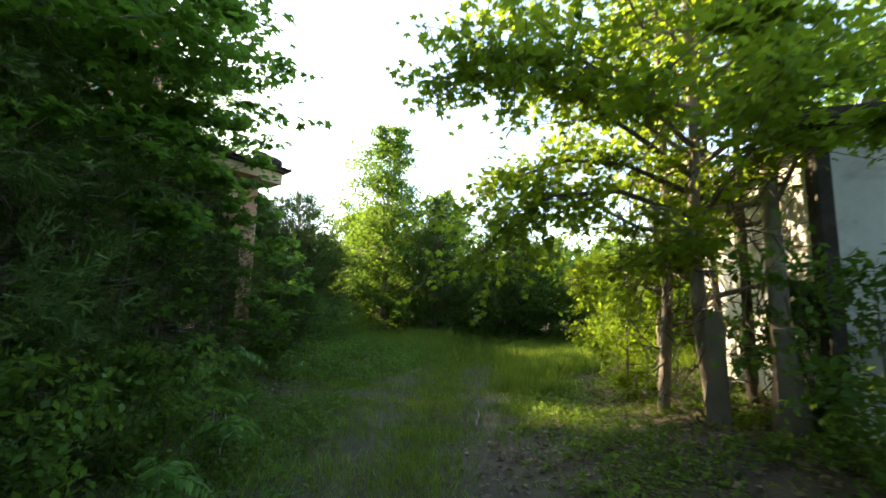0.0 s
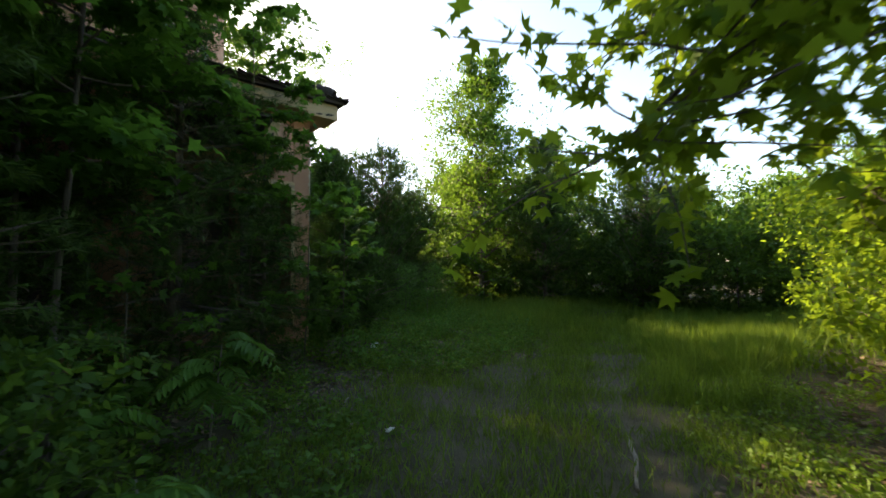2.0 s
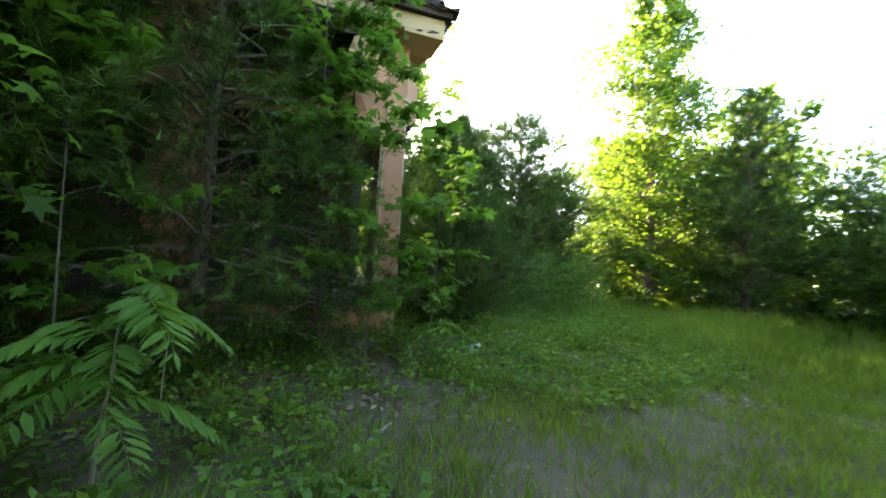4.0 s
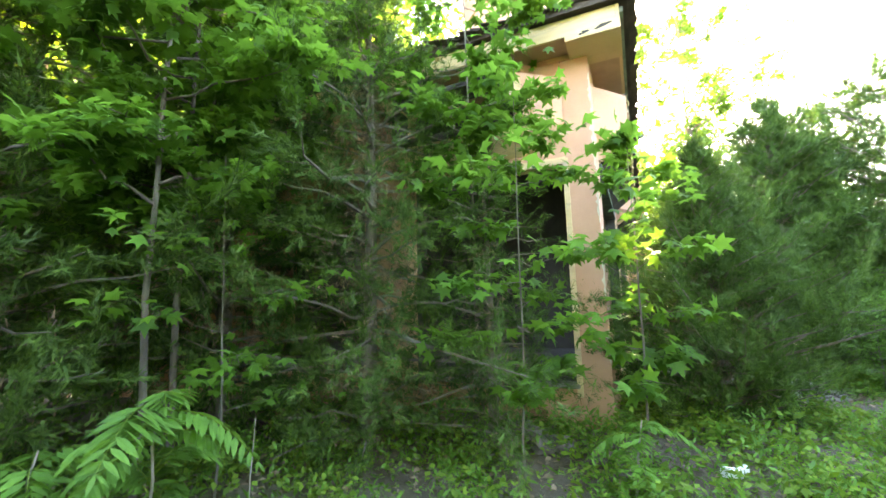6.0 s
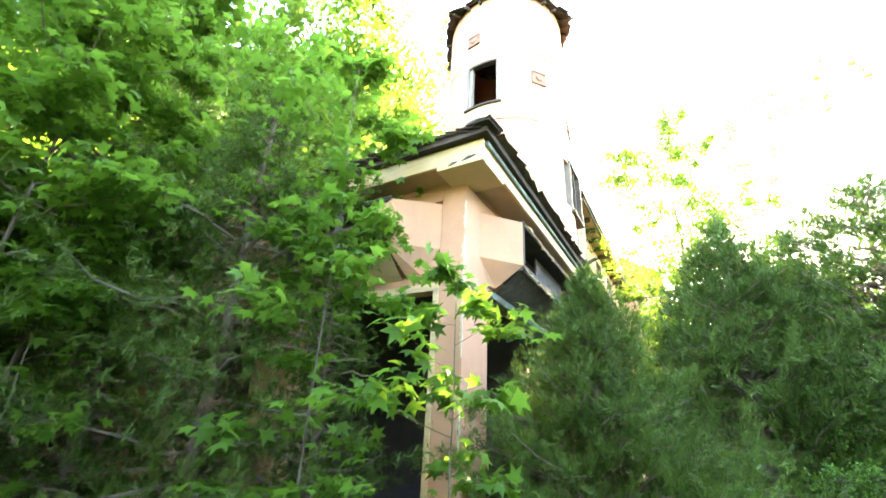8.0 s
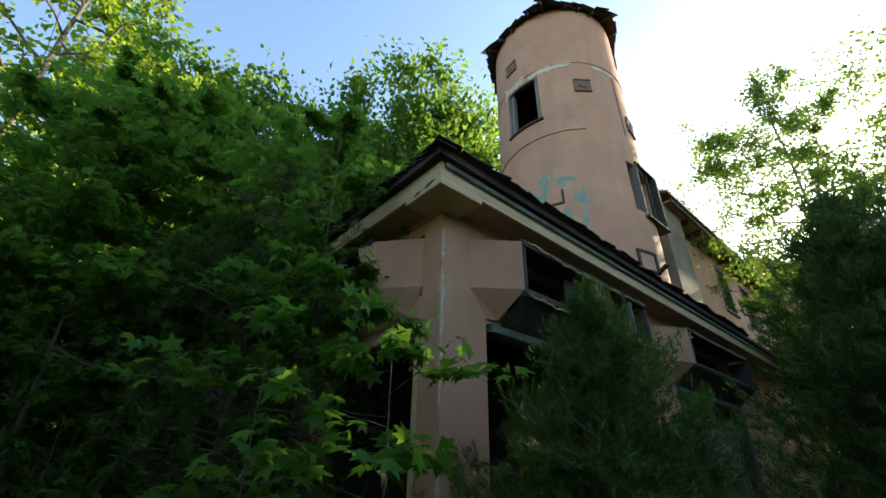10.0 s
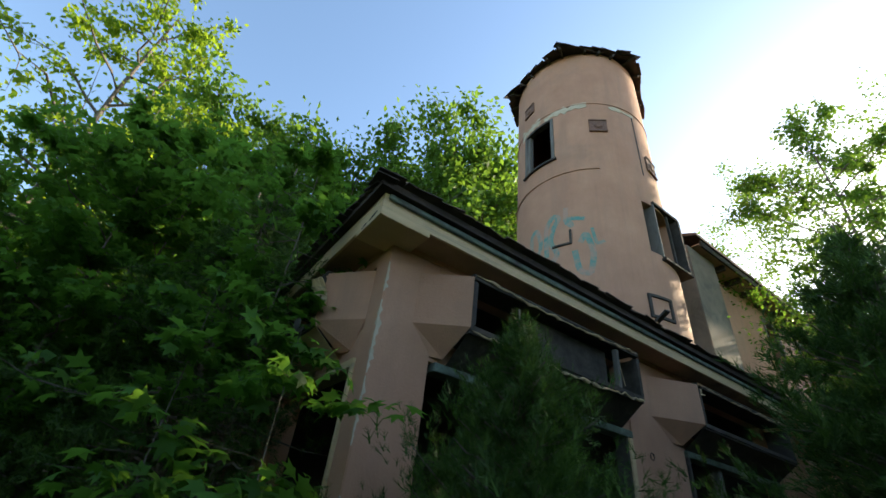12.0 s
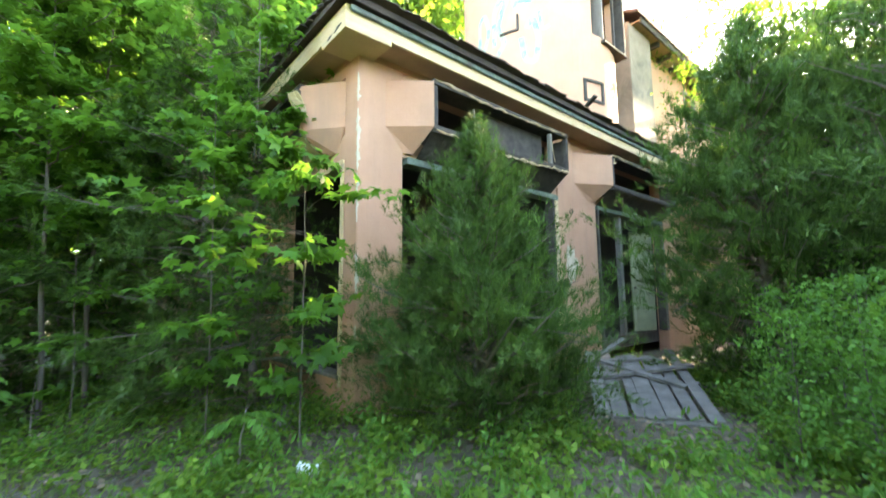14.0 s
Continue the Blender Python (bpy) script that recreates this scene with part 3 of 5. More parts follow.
# roofing felt curled up on the eave corner
V, F = [], []
for i in range(9):
    for j in range(13):
        a = radians(-40 + 230 * j / 12)
        r = 0.12 + 0.02 * math.sin(1.7 * i + j) + 0.012 * i
        w, u = r * math.cos(a), -0.12 + 0.085 * i
        V.append((0.30 - 0.707 * u + 0.707 * w, 0.31 - 0.707 * u - 0.707 * w, 5.50 + 0.025 * i + r * math.sin(a)))
for i in range(8):
    for j in range(12):
        b = i * 13 + j
        F.append((b, b + 13, b + 14, b + 1))
ob = raw("curled_felt", V, F, SHINGLE, house, "curled black roofing felt on the corner")
ob.modifiers.new("thick", "SOLIDIFY").thickness = 0.012
# split wood on the eave corner
for k, (y0, z0) in enumerate(((0.24, 5.045), (0.02, 5.02))):
    cr = np.random.default_rng(60 + k)
    V = [(0.4275, y0 + (0.11 - 0.05 * k) * math.cos(a) + cr.normal() * 0.02, z0 + 0.02 * math.sin(a) + 0.25 * (0.11 - 0.05 * k) * math.cos(a) + cr.normal() * 0.006) for a in np.linspace(0, 5.5, 8)]
    raw("wood_split", V, [tuple(range(8))], DARKWOOD, house, "dark split in the eave corner")
# loose wire hanging in the open bay light
V, F = [], []
tube(V, F, [(-3.80, 0.36, 4.68), (-3.82, 0.38, 4.45), (-3.90, 0.37, 4.20)], [0.006] * 3, 4)
raw("wire", V, F, CREAM, house)

# window and door openings below the bays
for nm, x0, x1, z0, lab in (("window_opening", -0.78, -4.46, 0.90, "empty window opening with grey timber jambs"), ("door_opening", -5.94, -9.40, 0.80, "open doorway with grey timber posts")):
    w_ = new(nm)
    w_.parent = house
    tagged(w_, lab)
    part("head", boxes((x1, x0, -0.20, 0.035, 3.62, 3.72), bevel=0.008), TRIMGREEN, w_)
    part("jamb", boxes((x1, x1 + 0.10, -0.20, 0.03, z0, 3.618), bevel=0.008), CREAM if nm == "window_opening" else GREYWOOD, w_)
    part("jamb", boxes((x1 + 0.105, x1 + 0.16, -0.18, 0.015, z0, 3.618), bevel=0.006), DARKWOOD, w_)
    if nm == "door_opening":
        part("jamb", boxes((x0 - 0.07, x0, -0.20, 0.03, z0, 3.618), bevel=0.008), DARKWOOD, w_)
part("sill", boxes((-4.46, -0.78, -0.26, 0.07, 0.86, 0.90), bevel=0.01), GREYWOOD, house)
part("post", boxes((-7.16, -7.04, -0.16, -0.04, 0.80, 3.62), bevel=0.008), GREYWOOD, house, "bare grey timber post in the doorway")
part("corner_trim", boxes((0.004, 0.034, -0.40, -0.33, 0.6, 3.6), bevel=0.006), CREAM, house, "cream corner strip on the pier")
part("window_head", boxes((-0.16, 0.03, -2.72, -0.36, 3.52, 3.62), bevel=0.006), CREAM, house)
part("sill", boxes((-0.2, 0.06, -2.72, -0.36, 0.70, 0.75), bevel=0.01), GREYWOOD, house)

door = new("door")
door.parent = house
tagged(door, "faded green panelled door standing open")
door.matrix_local = pose(-9.25, -0.26, 0.8, 0, 0, -12)
part("door_leaf", boxes((0, 0.9, -0.025, 0.02, 0, 2.6), bevel=0.004), GREENDOOR, door)
part("door_panel", boxes((0.12, 0.78, 0.02, 0.032, 0.25, 1.0), (0.12, 0.78, 0.02, 0.032, 1.35, 2.4), bevel=0.004), GREENDOOR, door)
part("door_knob", boxes((0.80, 0.86, 0.02, 0.08, 1.10, 1.16), bevel=0.02), DARKWOOD, door)

# eaves: soffit, fascia, trim and the boxed corner
ex, ey = 0.42, 0.43
part("soffit", boxes((-16, ex - 0.03, 0.0, ey - 0.03, 5.05, 5.08), (0.0, ex - 0.03, -10.5, 0.0, 5.052, 5.082)), SOFFIT, house, "stained brown soffit")
part("fascia", boxes((-16, ex, ey - 0.04, ey, 5.03, 5.28), bevel=0.004), CREAM, house, "weathered cream fascia board")
part("fascia", boxes((ex - 0.04, ex, -10.5, ey - 0.042, 5.03, 5.28), bevel=0.004), CREAM, house)
part("eave_box", boxes((-0.24, ex + 0.004, -0.22, ey + 0.004, 4.965, 5.10), bevel=0.006), CREAM, house, "cream boxed eave corner with split wood")
part("eave_trim", boxes((-16, ex - 0.05, ey + 0.002, ey + 0.045, 5.195, 5.268), bevel=0.008), TRIMGREEN, house, "peeling green gutter strip")
part("wall", boxes((-0.02, 0.006, -0.40, 0.006, 4.98, 5.05), (-16, 0.0, -0.05, 0.004, 4.98, 5.05), (-0.05, 0.004, -10.5, -0.4, 4.98, 5.05)), STUCCO, house)


def roof_sheet():
    ov = 0.10
    X0, X1, Y0, Y1 = -16.0, ex + ov, -10.6, ey + ov
    ridge = 6.3
    v, f = [], []
    for z in (0.0, 0.09):
        v += [(X1, Y1, 5.285 + z), (X0, Y1, 5.285 + z), (X0, -4.2, ridge + z), (-4.2, -4.2, ridge + z), (X1, Y0, 5.285 + z), (-4.2, Y0, ridge + z)]
    f = [(6, 7, 8, 9), (6, 9, 11, 10), (3, 2, 1, 0), (4, 5, 3, 0), (0, 1, 7, 6), (4, 0, 6, 10), (5, 4, 10, 11), (1, 2, 8, 7)]
    return v, f


v, f = roof_sheet()
raw("roof", v, f, SHINGLE, house, "dark decayed shingle roof")
# ragged shingle courses along the eaves
srng = np.random.default_rng(5)
bm = bmesh.new()
box(bm, -0.17, 0.17, -0.13, 0.13, -0.007, 0.007)
me = bpy.data.meshes.new("shingle")
bm.to_mesh(me)
bm.free()
me.materials.append(SHINGLE)
for i in range(60):
    s = new("shingle", me)
    s.parent = house
    s.matrix_local = pose(ex + 0.02 - 0.17 * i, ey + 0.04 + srng.uniform(-0.03, 0.05), 5.378 + srng.uniform(0, 0.014), 12 + srng.uniform(-4, 3), srng.uniform(-3, 3), srng.uniform(-8, 8))
for i in range(40):
    s = new("shingle", me)
    s.parent = house
    s.matrix_local = pose(ex + 0.04 + srng.uniform(-0.03, 0.05), ey + 0.02 - 0.17 * i, 5.378 + srng.uniform(0, 0.014), srng.uniform(-3, 3), 12 + srng.uniform(-4, 3), 90 + srng.uniform(-8, 8))
for i in range(7):
    s = new("shingle", me)
    s.parent = house
    s.matrix_local = pose(ex - 0.02 - 0.13 * i, ey - 0.03 - 0.13 * i, 5.44 + 0.035 * i, 4, 10, 45 + srng.uniform(-12, 12))
bm = bmesh.new()
board(bm, (-4.9, 0.30, 5.42), (-4.75, 0.78, 5.60), 0.09, 0.04)
part("loose_board", bm, DARKWOOD, house, "loose dark board sticking out of the roof")

# ---- round tower ----
CX, CY, R = -7.0, -2.18, 2.07
tower = thing("round_tower", "round pink stucco tower with empty windows and ragged roof", "tower", (CX, CY, 0))


def cyl(a, z, r):
    a = radians(a)
    return (r * math.cos(a), r * math.sin(a), z)


def curved_wall(r, th, a0, a1, z0, z1, holes, step=4.0):
    """Curved wall with openings (angle from, to, height from, to); outer and inner skin and reveals."""
    An = sorted(set(list(np.arange(a0, a1 + 0.01, step)) + [a for h in holes for a in h[:2]] + [a1]))
    Zn = sorted(set(list(np.linspace(z0, z1, 12)) + [z for h in holes for z in h[2:]]))
    full = a1 - a0 > 359.9
    na = len(An) - 1
    V, F, key = [], [], {}

    def vert(i, j, s):
        if full and i == na:
            i = 0
        if (i, j, s) not in key:
            key[i, j, s] = len(V)
            V.append(cyl(An[i], Zn[j], r - th * s))
        return key[i, j, s]

    def solid(i, j):
        if full:
            i %= na
        if not (0 <= i < na and 0 <= j < len(Zn) - 1):
            return False
        a, z = (An[i] + An[i + 1]) / 2, (Zn[j] + Zn[j + 1]) / 2
        return not any(h[0] < a < h[1] and h[2] < z < h[3] for h in holes)

    for i in range(na):
        for j in range(len(Zn) - 1):
            if not solid(i, j):
                continue
            F.append((vert(i, j, 0), vert(i + 1, j, 0), vert(i + 1, j + 1, 0), vert(i, j + 1, 0)))
            F.append((vert(i, j + 1, 1), vert(i + 1, j + 1, 1), vert(i + 1, j, 1), vert(i, j, 1)))
            for di, dj, p, q in ((1, 0, (i + 1, j), (i + 1, j + 1)), (-1, 0, (i, j + 1), (i, j)), (0, 1, (i + 1, j + 1), (i, j + 1)), (0, -1, (i, j), (i + 1, j))):
                if not solid(i + di, j + dj):
                    F.append((vert(*p, 0), vert(*p, 1), vert(*q, 1), vert(*q, 0)))
    return V, F


HOLES = [(-15.5, 16.0, 11.25, 13.0), (76.0, 115.0, 8.12, 9.66)]
V, F = curved_wall(R, 0.2, -180, 180, 4.9, 15.95, HOLES)
ob = raw("tower_wall", V, F, STUCCO, tower)
part("tower_floor", boxes((-1.4, 1.4, -1.4, 1.4, 10.4, 10.5)), DARKWOOD, tower)


def arc_strip(name, r0, r1, a0, a1, z0, z1, mat, parent, wob=0.0, label="", step=3.0):
    """A band lying on the tower's skin."""
    rng = np.random.default_rng(int(abs(a0) * 10 + z0 * 100))
    V, F = [], []
    an = np.arange(a0, a1 + 0.1, step)
    for a in an:
        w = rng.uniform(-wob, wob), rng.uniform(-wob, wob)
        V += [cyl(a, z0 + w[0], r0), cyl(a, z1 + w[1], r0), cyl(a, z1 + w[1], r1), cyl(a, z0 + w[0], r1)]
    for i in range(len(an) - 1):
        b = 4 * i
        F += [(b + 2, b + 3, b + 7, b + 6), (b + 1, b + 2, b + 6, b + 5), (b + 3, b, b + 4, b + 7)]
    F += [(0, 1, 2, 3), (len(V) - 1, len(V) - 2, len(V) - 3, len(V) - 4)]
    return raw(name, V, F, mat, parent, label)


arc_strip("plaster_band", R - 0.01, R + 0.012, 8, 44, 13.05, 13.27, MINT, tower, 0.09, "pale bare plaster along a cracked band")
arc_strip("plaster_band", R - 0.01, R + 0.012, -20, 6, 13.06, 13.42, MINT, tower, 0.11)
arc_strip("plaster_band", R - 0.01, R + 0.012, 62, 88, 13.08, 13.18, MINT, tower, 0.05)
arc_strip("plaster_ledge", R - 0.01, R + 0.03, -120, 50, 10.55, 10.585, STUCCO, tower, 0.006)
arc_strip("plaster_ledge", R - 0.01, R + 0.02, -120, 160, 13.27, 13.29, STUCCO, tower, 0.005)
arc_strip("crack", R - 0.01, R + 0.006, 83.5, 84.7, 10.7, 13.1, DARKWOOD, tower, 0.0, "", 1.2)


def tower_window(a0, a1, z0, z1, mat, inner, lab):
    w = new("window")
    w.parent = tower
    tagged(w, lab)
    am = 0.09 / R * 57.3
    arc_strip("window_frame", R - 0.15, R + 0.03, a0, a0 + am, z0, z1, mat, w, 0, "", am)
    arc_strip("window_frame", R - 0.15, R + 0.03, a1 - am, a1, z0, z1, mat, w, 0, "", am)
    arc_strip("window_frame", R - 0.15, R + 0.025, a0 + am, a1 - am, z1 - 0.08, z1, inner, w, 0, "", (a1 - a0 - 2 * am) / 4)
    arc_strip("sill", R - 0.15, R + 0.07, a0 - 1.5, a1 + 1.5, z0 - 0.06, z0, inner, w, 0, "", (a1 - a0 + 3) / 6)
    arc_strip("jamb_strip", R - 0.14, R - 0.02, a0 + am, a0 + am * 2.2, z0, z1 - 0.08, GREYWOOD, w, 0, "", am * 1.2)


tower_window(-15.5, 16.0, 11.25, 13.0, GREYWOOD, DARKWOOD, "empty tower window with grey weathered frame")
bw = new("window")
bw.parent = tower
tagged(bw, "boxed tower window with broken dark frame")
X0, X1 = -0.98, 0.15
part("jamb", boxes((X1 - 0.05, X1, 1.75, 2.11, 8.08, 9.70), bevel=0.006), GREYWOOD, bw)
part("jamb", boxes((X0, X0 + 0.09, 1.75, 2.15, 8.04, 9.72), bevel=0.006), DARKWOOD, bw)
part("head", boxes((X0, X1, 1.75, 2.13, 9.705, 9.79), bevel=0.006), DARKWOOD, bw)
part("sill", boxes((X0 - 0.03, X1 + 0.03, 1.75, 2.17, 7.97, 8.035), bevel=0.006), DARKWOOD, bw)
part("mullion", boxes((-0.58, -0.53, 2.0, 2.06, 8.04, 9.70)), DARKWOOD, bw)


def relief_tile(a, z, s):
    t = new("relief_tile")
    t.parent = tower
    tagged(t, "small terracotta relief tile set in stucco")
    t.matrix_local = Matrix.Translation(cyl(a, z, R)) @ pose(0, 0, 0, 0, 0, a)
    part("tile_plate", boxes((-0.02, 0.03, -s / 2, s / 2, -s / 2, s / 2), bevel=0.008), TILE, t)
    bm = bmesh.new()
    bmesh.ops.create_cone(bm, cap_ends=True, segments=12, radius1=s * 0.3, radius2=s * 0.18, depth=0.05, matrix=pose(0.04, 0, 0, 0, 90, 0))
    part("rosette", bm, TILE, t)
    part("tile_rim", boxes((0.03, 0.05, -s / 2, s / 2, s / 2 - 0.05, s / 2)), TILE, t)
    part("tile_rim", boxes((0.03, 0.05, -s / 2, s / 2, -s / 2, -s / 2 + 0.05)), TILE, t)


relief_tile(51, 12.26, 0.50)
relief_tile(-9, 14.15, 0.46)
relief_tile(98, 11.3, 0.55)
for a, b, c, d in ((66.5, 84.0, 6.84, 6.90), (66.5, 84.0, 6.34, 6.40), (66.5, 68.4, 6.4, 6.84), (82.2, 84.0, 6.4, 6.84)):
    arc_strip("wall_frame", R - 0.01, R + 0.04, a, b, c, d, DARKWOOD, tower, 0, "", (b - a) / 3)
arc_strip("wall_frame", R - 0.01, R + 0.04, 11.0, 24.5, 8.20, 8.25, DARKWOOD, tower, 0, "", 4.5)
arc_strip("wall_frame", R - 0.01, R + 0.04, 23.2, 24.7, 8.25, 8.62, DARKWOOD, tower, 0, "", 1.5)


def stroke(points, w):
    """A sprayed stroke on the tower's skin: (angle, height) along a smooth line."""
    pts = []
    for i in range(len(points) - 1):
        for k in range(8):
            t = k / 8
            pts.append((points[i][0] + (points[i + 1][0] - points[i][0]) * t, points[i][1] + (points[i + 1][1] - points[i][1]) * t))
    pts.append(points[-1])
    for _ in range(6):
        pts = [pts[0]] + [((a[0] + 2 * b[0] + c[0]) / 4, (a[1] + 2 * b[1] + c[1]) / 4) for a, b, c in zip(pts, pts[1:], pts[2:])] + [pts[-1]]
    V, F = [], []
    for i, (a, z) in enumerate(pts):
        b, c = pts[min(i + 1, len(pts) - 1)], pts[max(i - 1, 0)]
        dx, dz = (b[0] - c[0]) * R / 57.3, b[1] - c[1]
        n = math.hypot(dx, dz) or 1
        V += [cyl(a - dz / n * w * 57.3 / R, z + dx / n * w, R + 0.006), cyl(a + dz / n * w * 57.3 / R, z - dx / n * w, R + 0.006)]
    F = [(2 * i, 2 * i + 1, 2 * i + 3, 2 * i + 2) for i in range(len(pts) - 1)]
    raw("graffiti_stroke", V, F, GRAFFITI, tower, "faded teal spray-paint stroke")


stroke([(-8, 8.1), (-8, 8.9), (-2, 9.0), (2, 8.5), (-3, 8.0), (-8, 8.1)], 0.07)
stroke([(6, 8.0), (6, 8.9), (12, 9.2), (17, 9.1), (12, 8.8), (9, 8.4), (15, 8.0), (8, 7.7)], 0.07)
stroke([(22, 9.35), (21, 8.9), (26, 8.7), (22, 9.0), (34, 8.9)], 0.06)
stroke([(26, 8.0), (28, 7.4), (35, 7.3), (38, 7.9), (34, 8.5), (30, 8.2)], 0.07)
stroke([(38, 8.6), (40, 8.1), (45, 8.2)], 0.04)

# ragged tower roof: rafters, deck and broken shingles
trng = np.random.default_rng(11)
def hex_reach(a):
    """Reach of the six-sided eave at an angle; a corner stands at 29 degrees."""
    d = (a - 29) % 60
    return 2.20 / math.cos(radians(abs(d - 30)))


n = 36
V = [(0, 0, 17.2)]
for k in range(n):
    a = 29 + 10 * k
    j = 0.02 if k % 6 == 0 else 0.06
    V.append(cyl(a, 15.92 + trng.uniform(-j, j), hex_reach(a) + trng.uniform(-j, j * 0.6)))
V += [(v[0] * 0.999, v[1] * 0.999, v[2] + 0.09) for v in V]
F = [(0, 1 + (k + 1) % n, 1 + k) for k in range(n)] + [(n + 1, n + 2 + k, n + 2 + (k + 1) % n) for k in range(n)]
F += [(1 + k, 1 + (k + 1) % n, n + 2 + (k + 1) % n, n + 2 + k) for k in range(n)]
raw("tower_roof", V, F, SHINGLE, tower, "ragged dark six-sided roof")
for k in range(24):
    a = 15 * k + trng.uniform(-3, 3)
    bm = bmesh.new()
    board(bm, cyl(a, 16.0, R - 0.3), cyl(a, 15.84 + trng.uniform(-0.05, 0.05), hex_reach(a) + trng.uniform(-0.04, 0.06)), 0.07, 0.10)
    part("rafter", bm, DARKWOOD, tower)
bm = bmesh.new()
box(bm, -0.20, 0.20, -0.24, 0.24, -0.012, 0.012)
me = bpy.data.meshes.new("roof_slate")
bm.to_mesh(me)
bm.free()
me.materials.append(SHINGLE)
for k in range(36):
    a = 29 + 10 * k + trng.uniform(-2, 2)
    face = 29 + 30 + 60 * ((a - 29) // 60)
    s = new("roof_slate", me)
    s.parent = tower
    s.matrix_local = Matrix.Translation(cyl(a, 15.99 + trng.uniform(-0.04, 0.06), hex_reach(a) - 0.09 + trng.uniform(-0.05, 0.04))) @ pose(0, 0, 0, 0, 0, face) @ pose(0, 0, 0, trng.uniform(-9, 9), 26 + trng.uniform(-14, 18), trng.uniform(-6, 6))

# ---- wing behind the tower ----
wing = thing("house_wing", "pink stucco wing with concrete pilaster and dark eaves", "house", (0, 0, 0))
wy = -0.85
WH = [(-15.5, -14.35), (-18.2, -17.05)]
part("wall", boxes((-14.35, -10.6, wy - 0.25, wy, 4.9, 9.9)), STUCCO, wing)
for a, b in WH:
    part("wall", boxes((a, b, wy - 0.25, wy, 4.9, 7.7)), STUCCO, wing)
    part("wall", boxes((a, b, wy - 0.25, wy, 9.5, 9.9)), STUCCO, wing)
part("wall", boxes((-17.05, -15.5, wy - 0.25, wy, 4.9, 9.9)), STUCCO, wing)
part("wall", boxes((-21.0, -18.2, wy - 0.25, wy, 4.9, 9.9)), STUCCO, wing)
part("wall", boxes((-9.4, -9.15, -6.0, wy - 0.3, 4.9, 9.9)), STUCCO, wing)
part("wall", boxes((-21, -9.4, -6.0, -5.75, 4.9, 9.9)), STUCCO, wing)
part("pilaster", boxes((-10.75, -9.25, wy - 0.3, -0.50, 4.9, 9.86), bevel=0.02), CONCRETE, wing, "stained bare concrete pilaster")
for a, b in WH:
    w_ = new("window")
    w_.parent = wing
    tagged(w_, "empty wing window with pale frame")
    part("window_frame", boxes((a, a + 0.09, wy - 0.1, wy + 0.03, 7.7, 9.5)), GREYWOOD, w_)
    part("window_frame", boxes((b - 0.09, b, wy - 0.1, wy + 0.03, 7.7, 9.5)), GREYWOOD, w_)
    part("window_frame", boxes((a + 0.09, b - 0.09, wy - 0.1, wy + 0.028, 9.41, 9.5)), GREYWOOD, w_)
    part("sill", boxes((a - 0.05, b + 0.05, wy - 0.1, wy + 0.08, 7.63, 7.698)), GREYWOOD, w_)
part("soffit", boxes((-21, -9.6, wy, -0.30, 9.92, 9.96)), SOFFIT, wing)
for k in range(10):
    part("eave_bracket", boxes((-11.2 - k, -11.05 - k, wy, -0.36, 9.74, 9.918), bevel=0.02), DARKWOOD, wing)
part("fascia", boxes((-21, -9.6, -0.30, -0.25, 9.84, 10.04)), DARKWOOD, wing)
v = [(-21, -0.2, 10.045), (-9.3, -0.2, 10.045), (-9.3, -3.3, 11.3), (-21, -3.3, 11.3), (-21, -6.4, 10.045), (-9.3, -6.4, 10.045)]
v += [(p[0], p[1], p[2] + 0.1) for p in v]
raw("roof", v, [(3, 2, 1, 0), (2, 3, 4, 5), (6, 7, 8, 9), (9, 8, 11, 10), (0, 1, 7, 6), (1, 2, 8, 7), (2, 5, 11, 8), (5, 4, 10, 11), (4, 3, 9, 10), (3, 0, 6, 9)], SHINGLE, wing, "dark shingle wing roof")
far = thing("far_gable_block", "pink stucco block with red shingle hip roof", "house", (-21, 0, 0))
part("wall", boxes((-6.5, 0, -5.5, 1.1, 0, 10.7)), STUCCO, far)
v = [(0.35, 1.45, 10.68), (-6.85, 1.45, 10.68), (-6.85, -5.85, 10.68), (0.35, -5.85, 10.68), (-3.2, -1.2, 13.6), (-3.2, -3.2, 13.6)]
raw("roof", v, [(0, 1, 4), (1, 2, 5, 4), (2, 3, 5), (3, 0, 4, 5), (3, 2, 1, 0)], REDSHINGLE, far, "red shingle hip roof")
for k in range(1, 9):
    t0, t1 = (k - 1) / 9, k / 9
    bm = bmesh.new()
    for (p, q) in (((0.35, 1.45), (0.35, -5.85)), ((0.35, 1.45), (-6.85, 1.45))):
        top = [(-3.2, -1.2), (-3.2, -3.2)] if p[0] == q[0] else [(-3.2, -1.2), (-3.2, -1.2)]
        a = [p[i] + (top[0][i] - p[i]) * t0 for i in (0, 1)] + [10.72 + 2.92 * t0]
        b = [q[i] + (top[1][i] - q[i]) * t0 for i in (0, 1)] + [10.72 + 2.92 * t0]
        board(bm, a, b, 0.10, 0.05)
    part("shingle_course", bm, REDSHINGLE, far)

